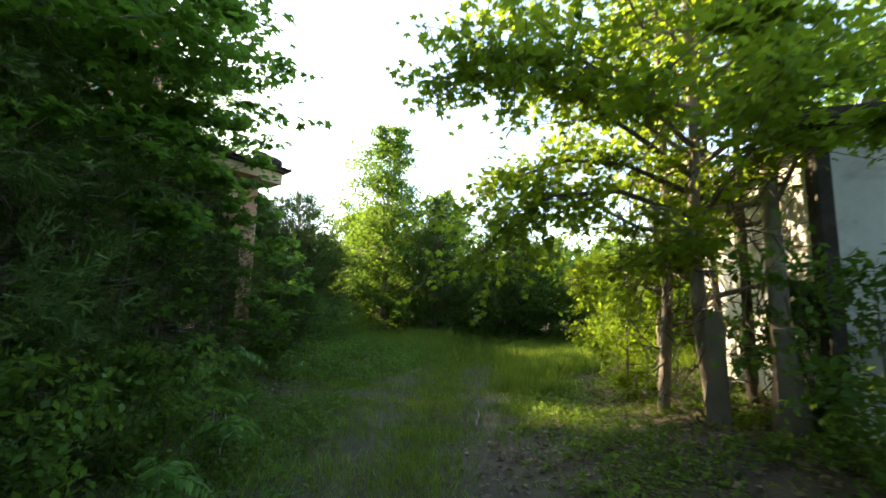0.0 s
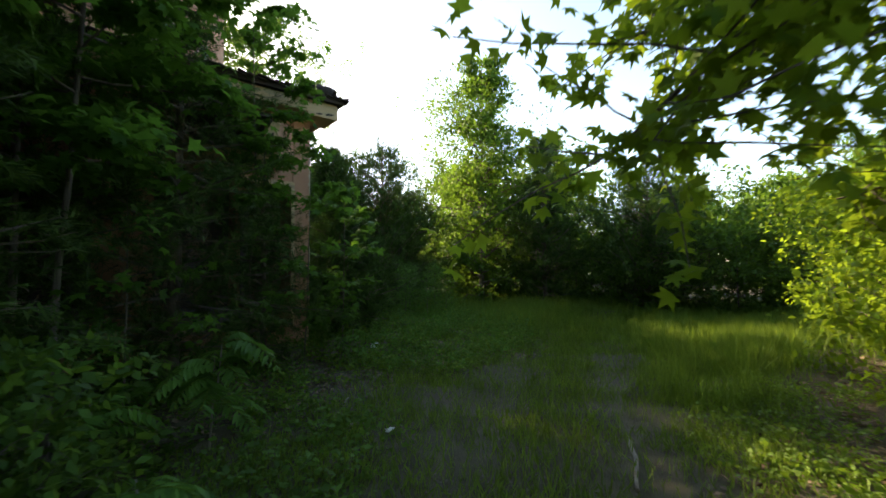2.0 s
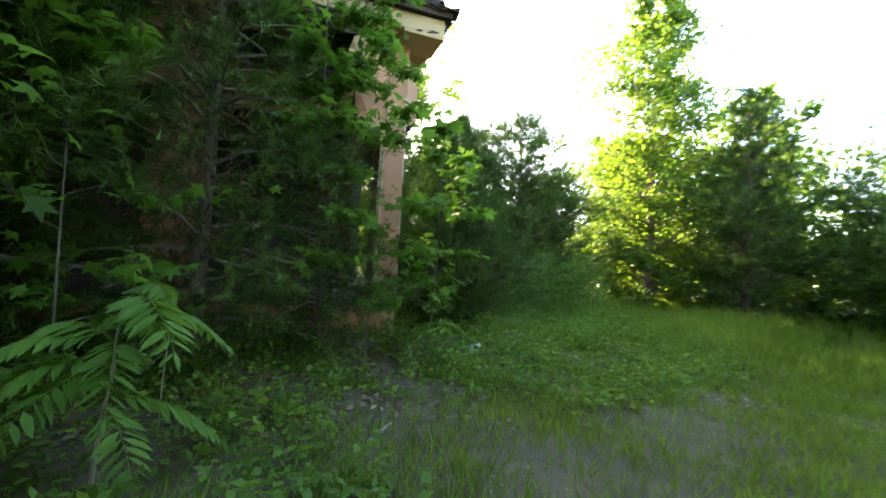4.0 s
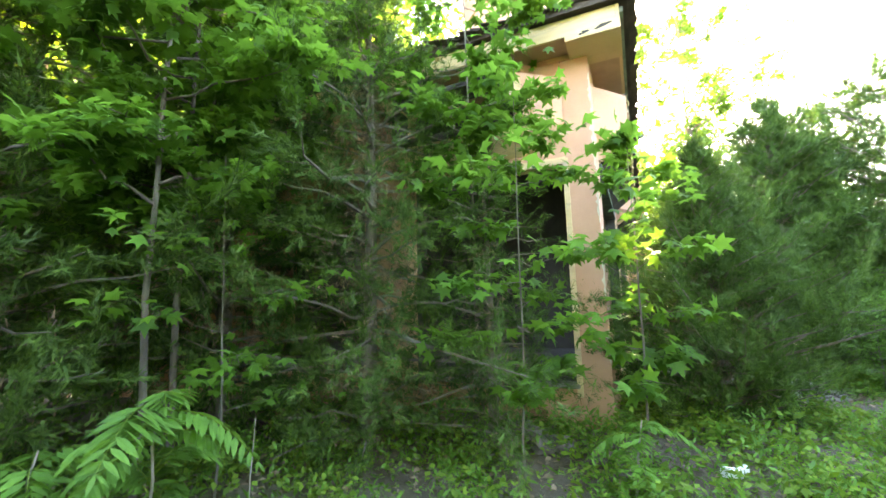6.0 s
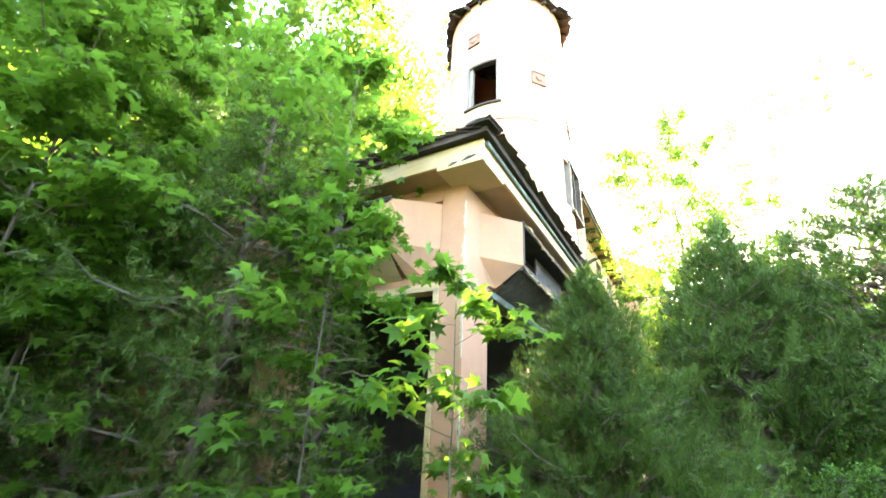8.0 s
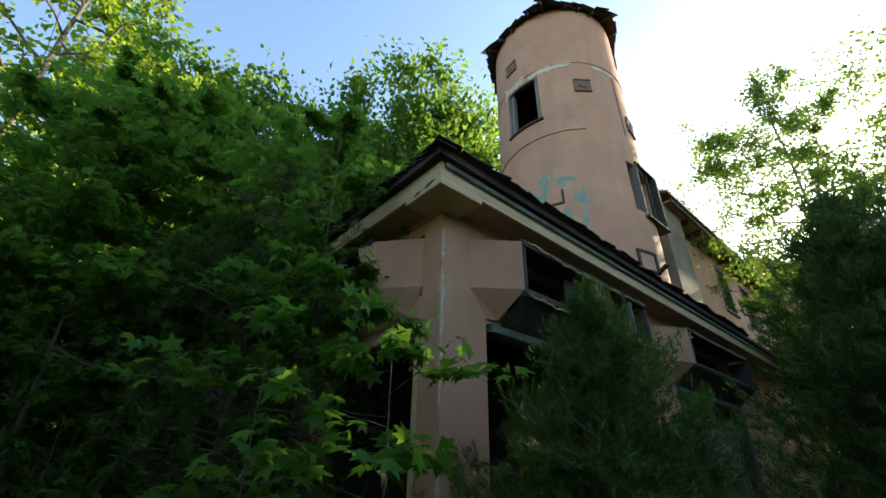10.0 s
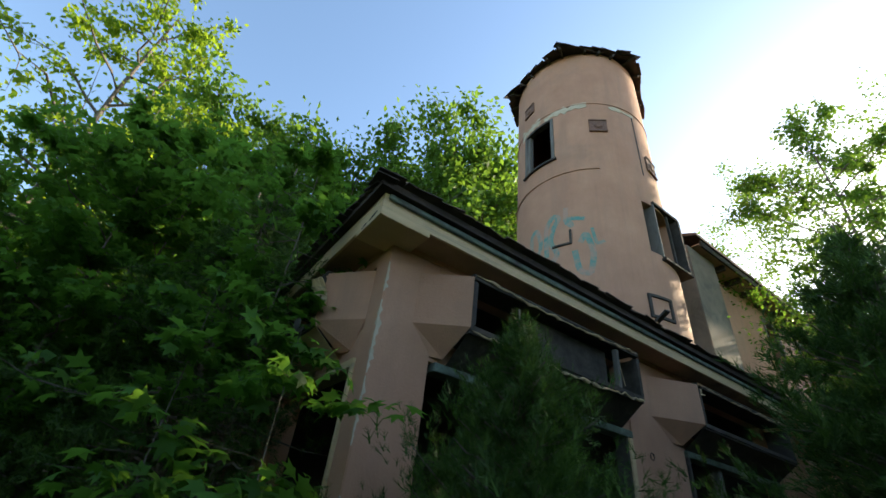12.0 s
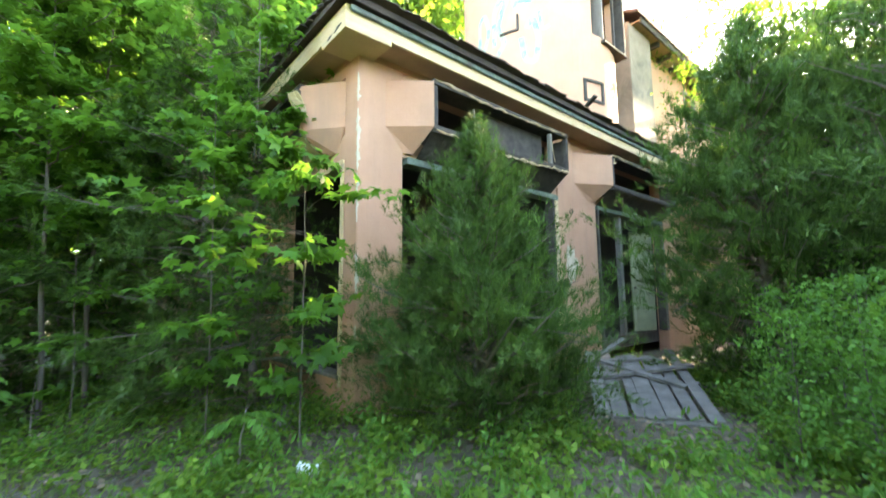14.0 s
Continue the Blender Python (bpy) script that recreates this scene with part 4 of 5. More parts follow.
# ---- collapsed board ramp at the doorway ----
deck = thing("board_ramp", "collapsed grey board ramp at the doorway", "ramp", (-2.62, 2.50, 0.26), 0)
deck.matrix_world = Matrix.Translation((-2.62, 2.50, 0.26)) @ pose(0, 0, 0, 0, 0, 213) @ pose(0, 0, 0, 0, -12.0, 0)
drng = np.random.default_rng(3)
for k in range(7):
    w = drng.uniform(0.13, 0.19)
    bm = bmesh.new()
    box(bm, 0.02 + drng.uniform(-0.03, 0.04), drng.uniform(2.0, 2.6), -0.68 + 0.2 * k, -0.68 + 0.2 * k + w + 0.02, 0.0, 0.03, bevel=0.004)
    ob = part("plank", bm, GREYWOOD, deck)
    ob.matrix_local = pose(0, 0, drng.uniform(0, 0.008), drng.uniform(-1, 1), drng.uniform(-0.6, 0.6), drng.uniform(-0.7, 0.7))
part("joist", boxes((-0.02, 0.07, -0.75, 0.75, -0.12, -0.005)), GREYWOOD, deck)
part("joist", boxes((1.2, 1.29, -0.75, 0.75, -0.12, -0.005)), GREYWOOD, deck)
for a, b in (((1.0, 0.9, 0.06), (1.6, -0.75, 0.11)), ((1.5, 0.75, 0.12), (2.2, 0.1, 0.30)), ((1.75, 0.95, 0.05), (1.9, -0.3, 0.09)), ((0.9, -0.5, 0.06), (1.75, 0.75, 0.16))):
    bm = bmesh.new()
    board(bm, a, b, 0.09, 0.04)
    part("loose_board", bm, GREYWOOD, deck)


# ---- trees and shrubs ----
def on(x, y):
    return (x, y, float(gz(x, y)))


# cedars round the house
cedar("cedar", "young bushy cedar in front of the corner pier", on(-0.95, 1.2), 3.95, 1.75, 54000, 0.10, 21, shape=SPRAY, limbs=240, spire=1.1, ragged=(0.75, 1.18))
cedar("cedar", "tall cedar against the side wall", on(1.2, -2.6), 7.2, 1.9, 24000, 0.12, 22, shape=SPRAY, limbs=120, droop=0.25)
cedar("cedar", "tall dark cedar shading the side wall", on(1.4, -4.9), 8.5, 2.2, 28000, 0.16, 23, limbs=120, droop=0.25)
cedar("cedar", "dense dark cedar beside the ramp", on(-5.2, 3.1), 6.3, 2.0, 44000, 0.135, 24, limbs=190, spire=0.75, ragged=(0.75, 1.15))
cedar("cedar", "large dark cedar beyond the ramp", on(-5.6, 5.4), 6.7, 2.7, 46000, 0.14, 25, limbs=190, spire=0.5, ragged=(0.75, 1.15))
cedar("cedar", "dark cedar at the clearing's edge", on(-6.8, 7.4), 5.2, 2.5, 30000, 0.15, 26, limbs=140, spire=0.45)
cedar("cedar", "dark broad cedar between its taller neighbours", on(-7.0, 4.3), 6.6, 2.3, 26000, 0.16, 41, limbs=130, spire=0.5)
cedar("cedar", "dark cedar behind the bramble", on(-10.5, 5.0), 7.2, 2.3, 18000, 0.21, 27, limbs=110)

cedar("cedar", "small drooping cedar at the foot of the side wall", on(0.85, -1.2), 3.9, 1.05, 8000, 0.10, 28, shape=SPRAY, limbs=100, droop=0.3)
# three cedars added to block low sun from the front; they also fill the dark edge
cedar("cedar", "dark cedar added to block sun from the house front", on(-11.0, 2.3), 7.0, 1.9, 22000, 0.18, 29, limbs=120)
cedar("cedar", "tall dark cedar added to block sun from the house front", on(-14.5, 3.2), 10.2, 2.5, 26000, 0.22, 39, limbs=150, spire=0.65)
cedar("cedar", "dark cedar added to block sun from the house front", on(-13.2, 3.9), 7.0, 2.0, 18000, 0.20, 30, limbs=110)
cedar("cedar", "tall spired cedar behind the thicket", on(0.4, -9.6), 13.5, 2.4, 26000, 0.22, 36, limbs=140)
cedar("cedar", "dark drooping cedar in the thicket", on(4.0, -5.2), 5.8, 1.7, 22000, 0.145, 37, limbs=130, droop=0.25)
cedar("cedar", "dark drooping cedar in the thicket", on(5.4, -7.0), 6.6, 1.9, 24000, 0.145, 38, limbs=130, droop=0.25)
# sweetgums with star leaves
broadleaf("sweetgum_tree", "slender sweetgum with star-shaped leaves by the wall", on(2.95, -3.9), 7.8, 1.9, 2.8, 8000, 0.15, 31, GUMLEAF, STAR, BARK, 0.038, 30, (0.3, 0.2), split=True)
broadleaf("sweetgum_tree", "slender sweetgum with pale trunk in the thicket", on(2.43, -4.2), 8.4, 1.6, 3.0, 9000, 0.16, 32, GUMLEAF, STAR, BARK, 0.042, 30, split=True)
broadleaf("sweetgum_sapling", "thin sweetgum sapling with bright star leaves", on(1.45, -0.7), 4.4, 1.0, 0.8, 800, 0.16, 33, GUMLEAF, STAR, BARK, 0.012, 16, (0.1, 0.1), group="saplings at the wall", split=True)
broadleaf("sweetgum_sapling", "thin sweetgum sapling with bright star leaves", on(0.8, 0.34), 3.5, 0.75, 0.8, 520, 0.17, 34, GUMLEAF, STAR, BARK, 0.014, 14, (0.05, 0.05), group="saplings at the wall", split=True)

broadleaf("sweetgum_sapling", "leafy sweetgum sapling between cedars and wall", on(2.6, -3.3), 3.4, 0.9, 0.6, 420, 0.15, 35, GUMLEAF, STAR, BARK, 0.014, 14, (0.1, 0.0), group="saplings at the wall", split=True)
broadleaf("sweetgum_tree", "tall thin sweetgum growing past the eave", on(0.66, -1.35), 7.4, 1.15, 3.0, 2600, 0.15, 137, GUMLEAF, STAR, BARK, 0.024, 24, (0.25, -0.05), split=True, top=0.3)
broadleaf("thicket_tree", "leafy young tree against the side wall", on(1.9, -6.5), 5.0, 1.5, 0.4, 5000, 0.13, 138, WOODLEAF, OVAL, BARK, 0.04, 30, group="trees of the thicket")
broadleaf("sweetgum_tree", "tall sweetgum with layered star leaves in the thicket", on(3.3, -5.9), 8.6, 2.3, 1.6, 10000, 0.17, 136, GUMLEAF, STAR, PALEBARK, 0.06, 36, (0.1, 0.2), split=True)

# thicket on the dark side of the track
for k, (x, y, h, r) in enumerate(((2.9, -8.0, 8.4, 2.2), (6.2, -9.0, 7.5, 2.0), (7.6, -10.8, 8.0, 2.2))):
    broadleaf("thicket_tree", "dark leafy tree in the shaded thicket", on(x, y), h, r, 0.7, 11000, 0.13, 40 + k, WOODLEAF, OVAL, BARK, 0.06, 34, group="trees of the thicket")
for k, (x, y, h, r) in enumerate(((4.7, -4.1, 1.3, 0.7), (5.7, -5.5, 1.3, 0.8), (6.8, -7.1, 1.3, 0.8), (11.3, -1.5, 1.9, 1.0), (12.4, -2.6, 2.2, 1.2), (11.0, 0.1, 1.6, 0.6))):
    broadleaf("shrub", "dark shrub at the track's edge", on(x, y), h, r, 0.1, 2600, 0.09, 50 + k, WOODLEAF, OVAL, BARK, 0.02, 18, group="shrubs by the track", category="shrub")

# maple over the track
def overhang(name, pts, count, seed):
    """A long limb with side twigs and star leaves, grown from the trunk cluster."""
    rng = np.random.default_rng(seed)
    V, F = [], []
    pts = np.array(pts)
    tube(V, F, pts, np.linspace(0.04, 0.008, len(pts)), 6)
    TV, TF, P, D = [], [], [], []
    for k in range(46):
        c = rng.uniform(0.25, 1.0) * (len(pts) - 1)
        i = min(int(c), len(pts) - 2)
        q = pts[i] + (pts[i + 1] - pts[i]) * (c - i)
        d = (pts[i + 1] - pts[i]) * 0.25 + rng.normal(size=3) * np.array([0.5, 0.5, 0.3])
        tw = wander(rng, q, q + d, 5, 0.02)
        tube(TV, TF, tw, np.linspace(0.008, 0.003, 5), 4)
        for j in range(count // 46):
            u = rng.uniform(0.15, 1.05)
            P.append(q + d * u + rng.normal(size=3) * 0.07)
            D.append(rng.normal(size=3) + d * 0.6 + np.array([0, 0, -0.35]))
    return V, F, TV, TF, P, D


maple = broadleaf("maple_tree", "leafy tree with sunlit leaves hanging over the track", on(10.1, 0.3), 10.5, 3.0, 1.6, 15000, 0.13, 61, LIMELEAF, STAR, PALEBARK, 0.10, 40, (-0.3, 0.2), split=True)
for k, pts in enumerate(([(0, 0, 2.5), (-0.9, -0.8, 2.85), (-1.6, -1.4, 2.75), (-2.2, -1.65, 2.3), (-2.7, -1.8, 1.85)],
                         [(0, 0, 3.0), (-0.7, -0.8, 3.6), (-1.3, -1.6, 4.0), (-1.9, -2.3, 4.1), (-2.6, -2.9, 3.9)],
                         [(0, 0, 1.8), (-0.7, -0.1, 1.95), (-1.3, 0.2, 1.9), (-2.0, 0.3, 1.75)],
                         [(0, 0, 2.8), (-0.9, -0.3, 3.35), (-1.7, -0.5, 3.5), (-2.4, -0.7, 3.3), (-2.9, -0.8, 3.0)],
                         [(0, 0, 3.4), (-0.6, -1.1, 4.0), (-1.1, -2.0, 4.2), (-1.6, -2.9, 3.9)],
                         [(0, 0, 2.6), (0.5, -0.9, 3.1), (0.8, -1.9, 3.3), (0.6, -2.9, 3.15)],
                         [(0, 0, 3.9), (-0.8, -0.2, 4.4), (-1.6, -0.6, 4.7), (-2.3, -1.2, 4.6)])):
    V, F, TV, TF, P, D = overhang("limb", pts, (1300, 1100, 700, 1200, 900, 900, 900)[k], 70 + k)
    limb = raw("limb", V, F, BARK, maple)
    tagged(raw("twig_mass", TV, TF, BARK, limb), kind="stuff")
    tagged(leaves("limb_leaves", P, D, 0.12 * np.random.default_rng(k).uniform(0.6, 1.2, len(P)), STAR, LIMELEAF, limb, rng=np.random.default_rng(80 + k)), kind="stuff")
for k, (x, y, h, r) in enumerate(((9.4, 0.9, 9, 0.09), (10.5, 1.1, 8, 0.08), (10.9, -0.2, 9.5, 0.11), (10.1, 2.7, 8, 0.07), (9.2, 2.4, 10, 0.10))):
    broadleaf("woodland_tree", "pale-barked tree in a tangle by the shed", on(x, y), h, 1.4, (1.4, 2.6, 3.4, 2.6, 1.4)[k], 4200, 0.11, 90 + k, LIMELEAF if k != 2 else GUMLEAF, OVAL, BARK if k % 2 else PALEBARK, r, 20, (0.2 - 0.1 * k, 0.1), group="trees by the shed", split=True)
for k, (x, y, h, r) in enumerate(((8.6, 2.6, 2.6, 1.1), (8.2, 4.6, 3.0, 1.3), (7.6, 6.6, 3.2, 1.4))):
    broadleaf("shrub", "sunlit yellow-green shrub beside the track", on(x, y), h, r, 0.2, 3600, 0.10, 100 + k, LIMELEAF, OVAL, BARK, 0.025, 20, group="sunlit shrubs", category="shrub")

# vines and dead twigs tangled on the trunks
vr = np.random.default_rng(8)
tangle = thing("vine_tangle", "tangle of bare vines and dead twigs on trunks", "vines", on(10.2, 0.2))
for k in range(240):
    a = np.array([vr.uniform(-1.1, 0.75), vr.uniform(-0.7, 0.7), vr.uniform(0.2, 4.2)])
    b = a + vr.normal(size=3) * np.array([0.5, 0.4, 0.8])
    b[2] = max(b[2], 0.05)
    V, F = [], []
    tube(V, F, wander(vr, a, b, 6, 0.06), np.linspace(0.012, 0.004, 6), 4)
    raw("vine_stem", V, F, BARK if k % 3 else PALEBARK, tangle)

# trees round the clearing and behind the house: a few kinds, copied
C1 = broadleaf("field_tree", "tall conical sunlit tree at the clearing", on(-3.82, 9.17), 10.7, 2.35, 0.4, 27000, 0.15, 110, WOODLEAF, OVAL, BARK, 0.12, 80, (0.2, 0), top=0.22, tight=1.3)
cedar("cedar", "dark cedar beside the conical tree", on(-1.5, 10.4), 7.2, 1.8, 20000, 0.17, 42, limbs=120, spire=0.65)
cedar("cedar", "dark broad cedar at the clearing's far edge", on(1.6, 12.6), 5.8, 2.6, 22000, 0.18, 43, limbs=120, spire=0.45)
kinds = [broadleaf("forest_tree", "leafy woodland tree behind the clearing", on(-3.6, 13.5), 8.0, 2.8, 0.6, 8500, 0.225, 120, WOODLEAF, OVAL, BARK, 0.12, 40, group="woodland trees"),
         broadleaf("forest_tree", "leafy woodland tree behind the clearing", on(-16.0, 20.0), 9.0, 3.0, 0.8, 8500, 0.235, 121, WOODLEAF, OVAL, BARK, 0.13, 40, group="woodland trees", top=0.5),
         broadleaf("forest_tree", "tall woodland tree with open crown", on(-3.0, -13.5), 19.0, 4.0, 4.0, 24000, 0.31, 122, WOODLEAF, OVAL, BARK, 0.20, 50, group="woodland trees", top=0.7, tight=1.7)]
crng = np.random.default_rng(17)


def put(kind, x, y, s, turn=None):
    m = Matrix.Translation((x, y, float(gz(x, y)))) @ pose(0, 0, 0, 0, 0, crng.uniform(0, 360) if turn is None else turn) @ Matrix.Scale(s, 4)
    return copy_thing(kinds[kind], m)


broadleaf("sparse_tree", "tall sparse tree with bare twigs against the sun", on(-12.2, 2.6), 13.6, 3.3, 2.4, 42000, 0.13, 123, WOODLEAF, OVAL, BARK, 0.11, 60, top=0.6, tight=0.75)
broadleaf("tall_tree", "tall slender tree with open lime-green crown", on(5.5, -7.2), 15.2, 2.6, 5.0, 8000, 0.16, 124, LIMELEAF, OVAL, BARK, 0.13, 26, top=0.6, tight=0.75)
put(2, -9.8, -12.4, 1.22)
put(2, -8.2, -13.8, 1.15)
put(2, -11.6, -13.2, 1.18)
# edge of the clearing
for x, y, k, s in ((-6.5, 12, 0, 0.9), (-9.5, 13, 1, 0.85), (5.2, 16.5, 0, 0.65), (8.5, 15, 1, 0.6), (11.5, 13, 0, 0.8), (-1, 18, 1, 0.62), (4, 21, 0, 0.75), (9, 21, 1, 0.8), (1.4, 15.5, 1, 0.58),
                   (-6, 19, 1, 0.8), (-12, 17, 0, 1.1), (-16.5, 7.0, 1, 0.9), (13, 8, 1, 0.9), (14.5, 4, 0, 1.0), (14, 18, 0, 1.0), (-18, 14, 0, 0.9), (-1, 25, 0, 0.85), (7, 28, 1, 0.9), (-10, 24, 1, 1.0)):
    put(k, x, y, s)
# behind and beside the house
for x, y, k, s in ((2.5, -11.5, 1, 1.05), (-0.5, -12.5, 0, 1.15), (5.5, -13.5, 1, 1.15), (0.5, -15.5, 2, 0.95), (-5.5, -15, 2, 0.85), (4.5, -17, 2, 1.05), (-9, -17, 2, 1.0), (-13, -19, 2, 1.05), (9, -15, 1, 1.2),
                   (-2, -20, 2, 1.0), (-18, -14, 1, 1.5), (-26, -9, 1, 1.5), (-22, 6.5, 1, 0.75), (-16.5, 8.5, 0, 0.6), (-28, 2.5, 0, 1.15), (-28, 10, 1, 1.15), (13, -16, 1, 1.3), (18, -2, 0, 1.1), (20, -10, 1, 1.2), (10, -19, 0, 1.4)):
    put(k, x, y, s)

# far woods all round
wr = np.random.default_rng(77)
n = 46000
a = wr.uniform(0, 2 * math.pi, n)
cl = np.sin(a * 9) * 1.6 + np.sin(a * 23 + 1) * 1.3 + np.sin(a * 41 + 2) * 0.8
rad = 36 + wr.uniform(-4, 4, n) + np.sin(a * 5) * 3
hh = (6.0 + 0.7 * cl) * wr.uniform(0, 1, n) ** 0.8
P = np.stack([rad * np.cos(a) - 2, rad * np.sin(a), hh + 0.2], -1)
ob = leaves("far_woods", P, wr.normal(size=(n, 3)), wr.uniform(0.5, 1.0, n), OVAL, WOODLEAF, flat=0.2, rng=wr)
tagged(ob, "distant green woods round the clearing", "woods", kind="stuff")

# bushes along the field edge
bush = broadleaf("bush", "rounded green bush at the field's edge", on(-4.2, 10.4), 2.1, 1.3, 0.1, 3600, 0.11, 130, WOODLEAF, OVAL, BARK, 0.025, 22, group="field bushes", category="shrub", top=0.6)
for x, y, s in ((-2.4, 10.9, 0.8), (0.6, 11.6, 0.9), (2.2, 12.6, 1.1), (-6.3, 9.7, 0.9), (4.3, 13.0, 1.2), (6.3, 12.4, 1.1), (7.6, 10.5, 1.0), (-0.8, 12.6, 1.3), (8.8, 8.6, 1.1), (-9.5, 10.5, 1.4), (-7.5, 11.8, 1.5), (-4.8, 12.2, 1.6), (-2.2, 13.8, 1.7), (0.4, 14.0, 1.6), (3.0, 14.6, 1.7), (5.2, 14.6, 1.8), (7.4, 13.6, 1.7), (9.6, 12.0, 1.6), (-12, 9.5, 1.5), (11.0, 10.0, 1.5)):
    copy_thing(bush, Matrix.Translation(on(x, y)) @ pose(0, 0, 0, 0, 0, 53 * s * 10) @ Matrix.Scale(s, 4))
# tall weeds beside the ramp
weedbush = broadleaf("weed_bush", "tall leafy weed beside the ramp", on(-3.5, 4.0), 1.6, 0.42, 0.1, 1500, 0.055, 131, SUMACLEAF, OVAL, BARK, 0.012, 22, group="weeds by the ramp", category="weeds")
for x, y, s in ((-3.0, 4.7, 1.1), (-2.3, 4.3, 1.05), (-3.9, 5.0, 1.2), (-2.0, 3.9, 0.85), (-3.3, 3.6, 1.0), (-2.6, 5.6, 1.1), (-1.5, 5.1, 0.95), (-4.6, 4.2, 1.3), (-1.7, 4.5, 0.9)):
    copy_thing(weedbush, Matrix.Translation(on(x, y)) @ pose(0, 0, 0, 0, 0, 71 * s * 10) @ Matrix.Scale(s, 4))


# sumacs: arching fronds of paired leaflets
LEAFLET = bpy.data.meshes.new("leaflet")
LEAFLET.from_pydata([(0, 0, 0), (0.3, 0.13, 0.02), (0.65, 0.11, 0.0), (1, 0, -0.07), (0.65, -0.11, 0.0), (0.3, -0.13, 0.02), (0.5, 0, -0.01)], [],
                    [(0, 6, 1), (1, 6, 2), (2, 6, 3), (3, 6, 4), (4, 6, 5), (5, 6, 0)])
LEAFLET.materials.append(SUMACLEAF)


def sumac(label, place, height, fronds, flen, seed, group="sumacs", single=False):
    rng = np.random.default_rng(seed)
    t = thing("sumac", label, "sumac", place, 0, group)
    V, F = [], []
    stem = wander(rng, (0, 0, -0.05), (rng.uniform(-0.1, 0.1), rng.uniform(-0.1, 0.1), height), 6, 0.015)
    tube(V, F, stem, np.linspace(0.014, 0.007, 6), 6)
    raw("stem", V, F, PALEBARK, t)
    for k in range(fronds):
        a = k * 2.4 + rng.uniform(-0.3, 0.3)
        c = rng.uniform(0.35, 1.0) if k > 3 else 1.0
        s = stem[min(int(c * 5), 4)] * (1 - (c * 5) % 1) + stem[min(int(c * 5) + 1, 5)] * ((c * 5) % 1)
        L = flen * rng.uniform(0.75, 1.15)
        el = rng.uniform(0.6, 1.3) if k % 2 else rng.uniform(0.2, 0.8)
        h = np.array([math.cos(a), math.sin(a), 0])
        u = np.linspace(0, 1, 14)[:, None]
        rib = s + h * L * u * math.cos(el) + np.array([0, 0, 1.0]) * L * (u * math.sin(el) - 0.75 * u ** 2)
        V, F = [], []
        tube(V, F, rib, np.linspace(0.005, 0.002, 14), 4)
        side = np.array([-h[1], h[0], 0])
        P, D, S = [], [], []
        for i in range(2, 14):
            g = (i - 1) / 12
            ln = L * 0.30 * math.sin(math.pi * (0.18 + 0.72 * g)) ** 0.7
            along = rib[i] - rib[i - 1]
            along = along / np.linalg.norm(along)
            for sg in (-1, 1):
                P.append(rib[i])
                D.append(side * sg * 0.95 + along * 0.45 + np.array([0, 0, -0.38]) + rng.normal(size=3) * 0.05)
                S.append(ln)
        P.append(rib[-1]), D.append(rib[-1] - rib[-2]), S.append(L * 0.14)
        fr = raw("frond", V, F, WEEDLEAF, t)
        if not single:
            tagged(leaves("leaflet_mass", P, D, np.array(S), LANCE, SUMACLEAF, fr, flat=0.95, rng=rng), kind="stuff")
            continue
        for p, d, s in zip(P, D, S):
            lf = new("leaflet", LEAFLET)
            lf.parent = fr
            dx = Vector(d).normalized()
            dy = (Vector((0, 0, 1)) + Vector(rng.normal(size=3).tolist()) * 0.3).cross(dx).normalized()
            m = Matrix((dx, dy, dx.cross(dy))).transposed().to_4x4()
            m.translation = p
            lf.matrix_local = m @ Matrix.Scale(float(s), 4)
    return t


sumac("bright green sumac with arching paired leaflets", on(3.6, -2.62), 1.08, 20, 0.70, 141, single=True)
sumac("bright green sumac with arching paired leaflets", on(3.9, -3.5), 0.7, 12, 0.6, 142)
sumac("small sumac beside the pier", on(1.35, 0.2), 0.62, 9, 0.48, 143)
sumac("sumac in the shade of the thicket", on(7.3, -5.4), 0.7, 12, 0.5, 144)
sumac("sumac in the shade of the thicket", on(7.9, -6.2), 0.6, 12, 0.5, 145)
sumac("sumac in the shade of the thicket", on(6.6, -4.6), 0.6, 10, 0.5, 146)
sumac("sumac in the shade of the thicket", on(8.5, -7.2), 0.6, 12, 0.5, 147)
sumac("sumac in the shade of the thicket", on(5.3, -3.4), 0.55, 10, 0.5, 148)

# ---- grass, weeds and litter ----
rng = np.random.default_rng(200)


def scatter(n, x0, x1, y0, y1, dens):
    x, y = rng.uniform(x0, x1, n), rng.uniform(y0, y1, n)
    keep = rng.uniform(0, 1, n) < dens(x, y)
    return x[keep], y[keep]


def patchy(x, y, f=1.0, ph=0.0):
    return 0.5 + 0.25 * np.sin(1.9 * f * x + 1.1 * f * y + ph) + 0.25 * np.sin(2.7 * f * y - 1.6 * f * x + 2 * ph)


def on_open(x, y):
    return ~((x < 0.05) & (y < 0.05))


def off_ramp(x, y):
    ax, ay, bx, by = -2.35, 2.65, -4.7, 1.1
    t = np.clip(((x - ax) * (bx - ax) + (y - ay) * (by - ay)) / ((bx - ax) ** 2 + (by - ay) ** 2), 0, 1)
    return np.hypot(x - ax - t * (bx - ax), y - ay - t * (by - ay)) > 0.85


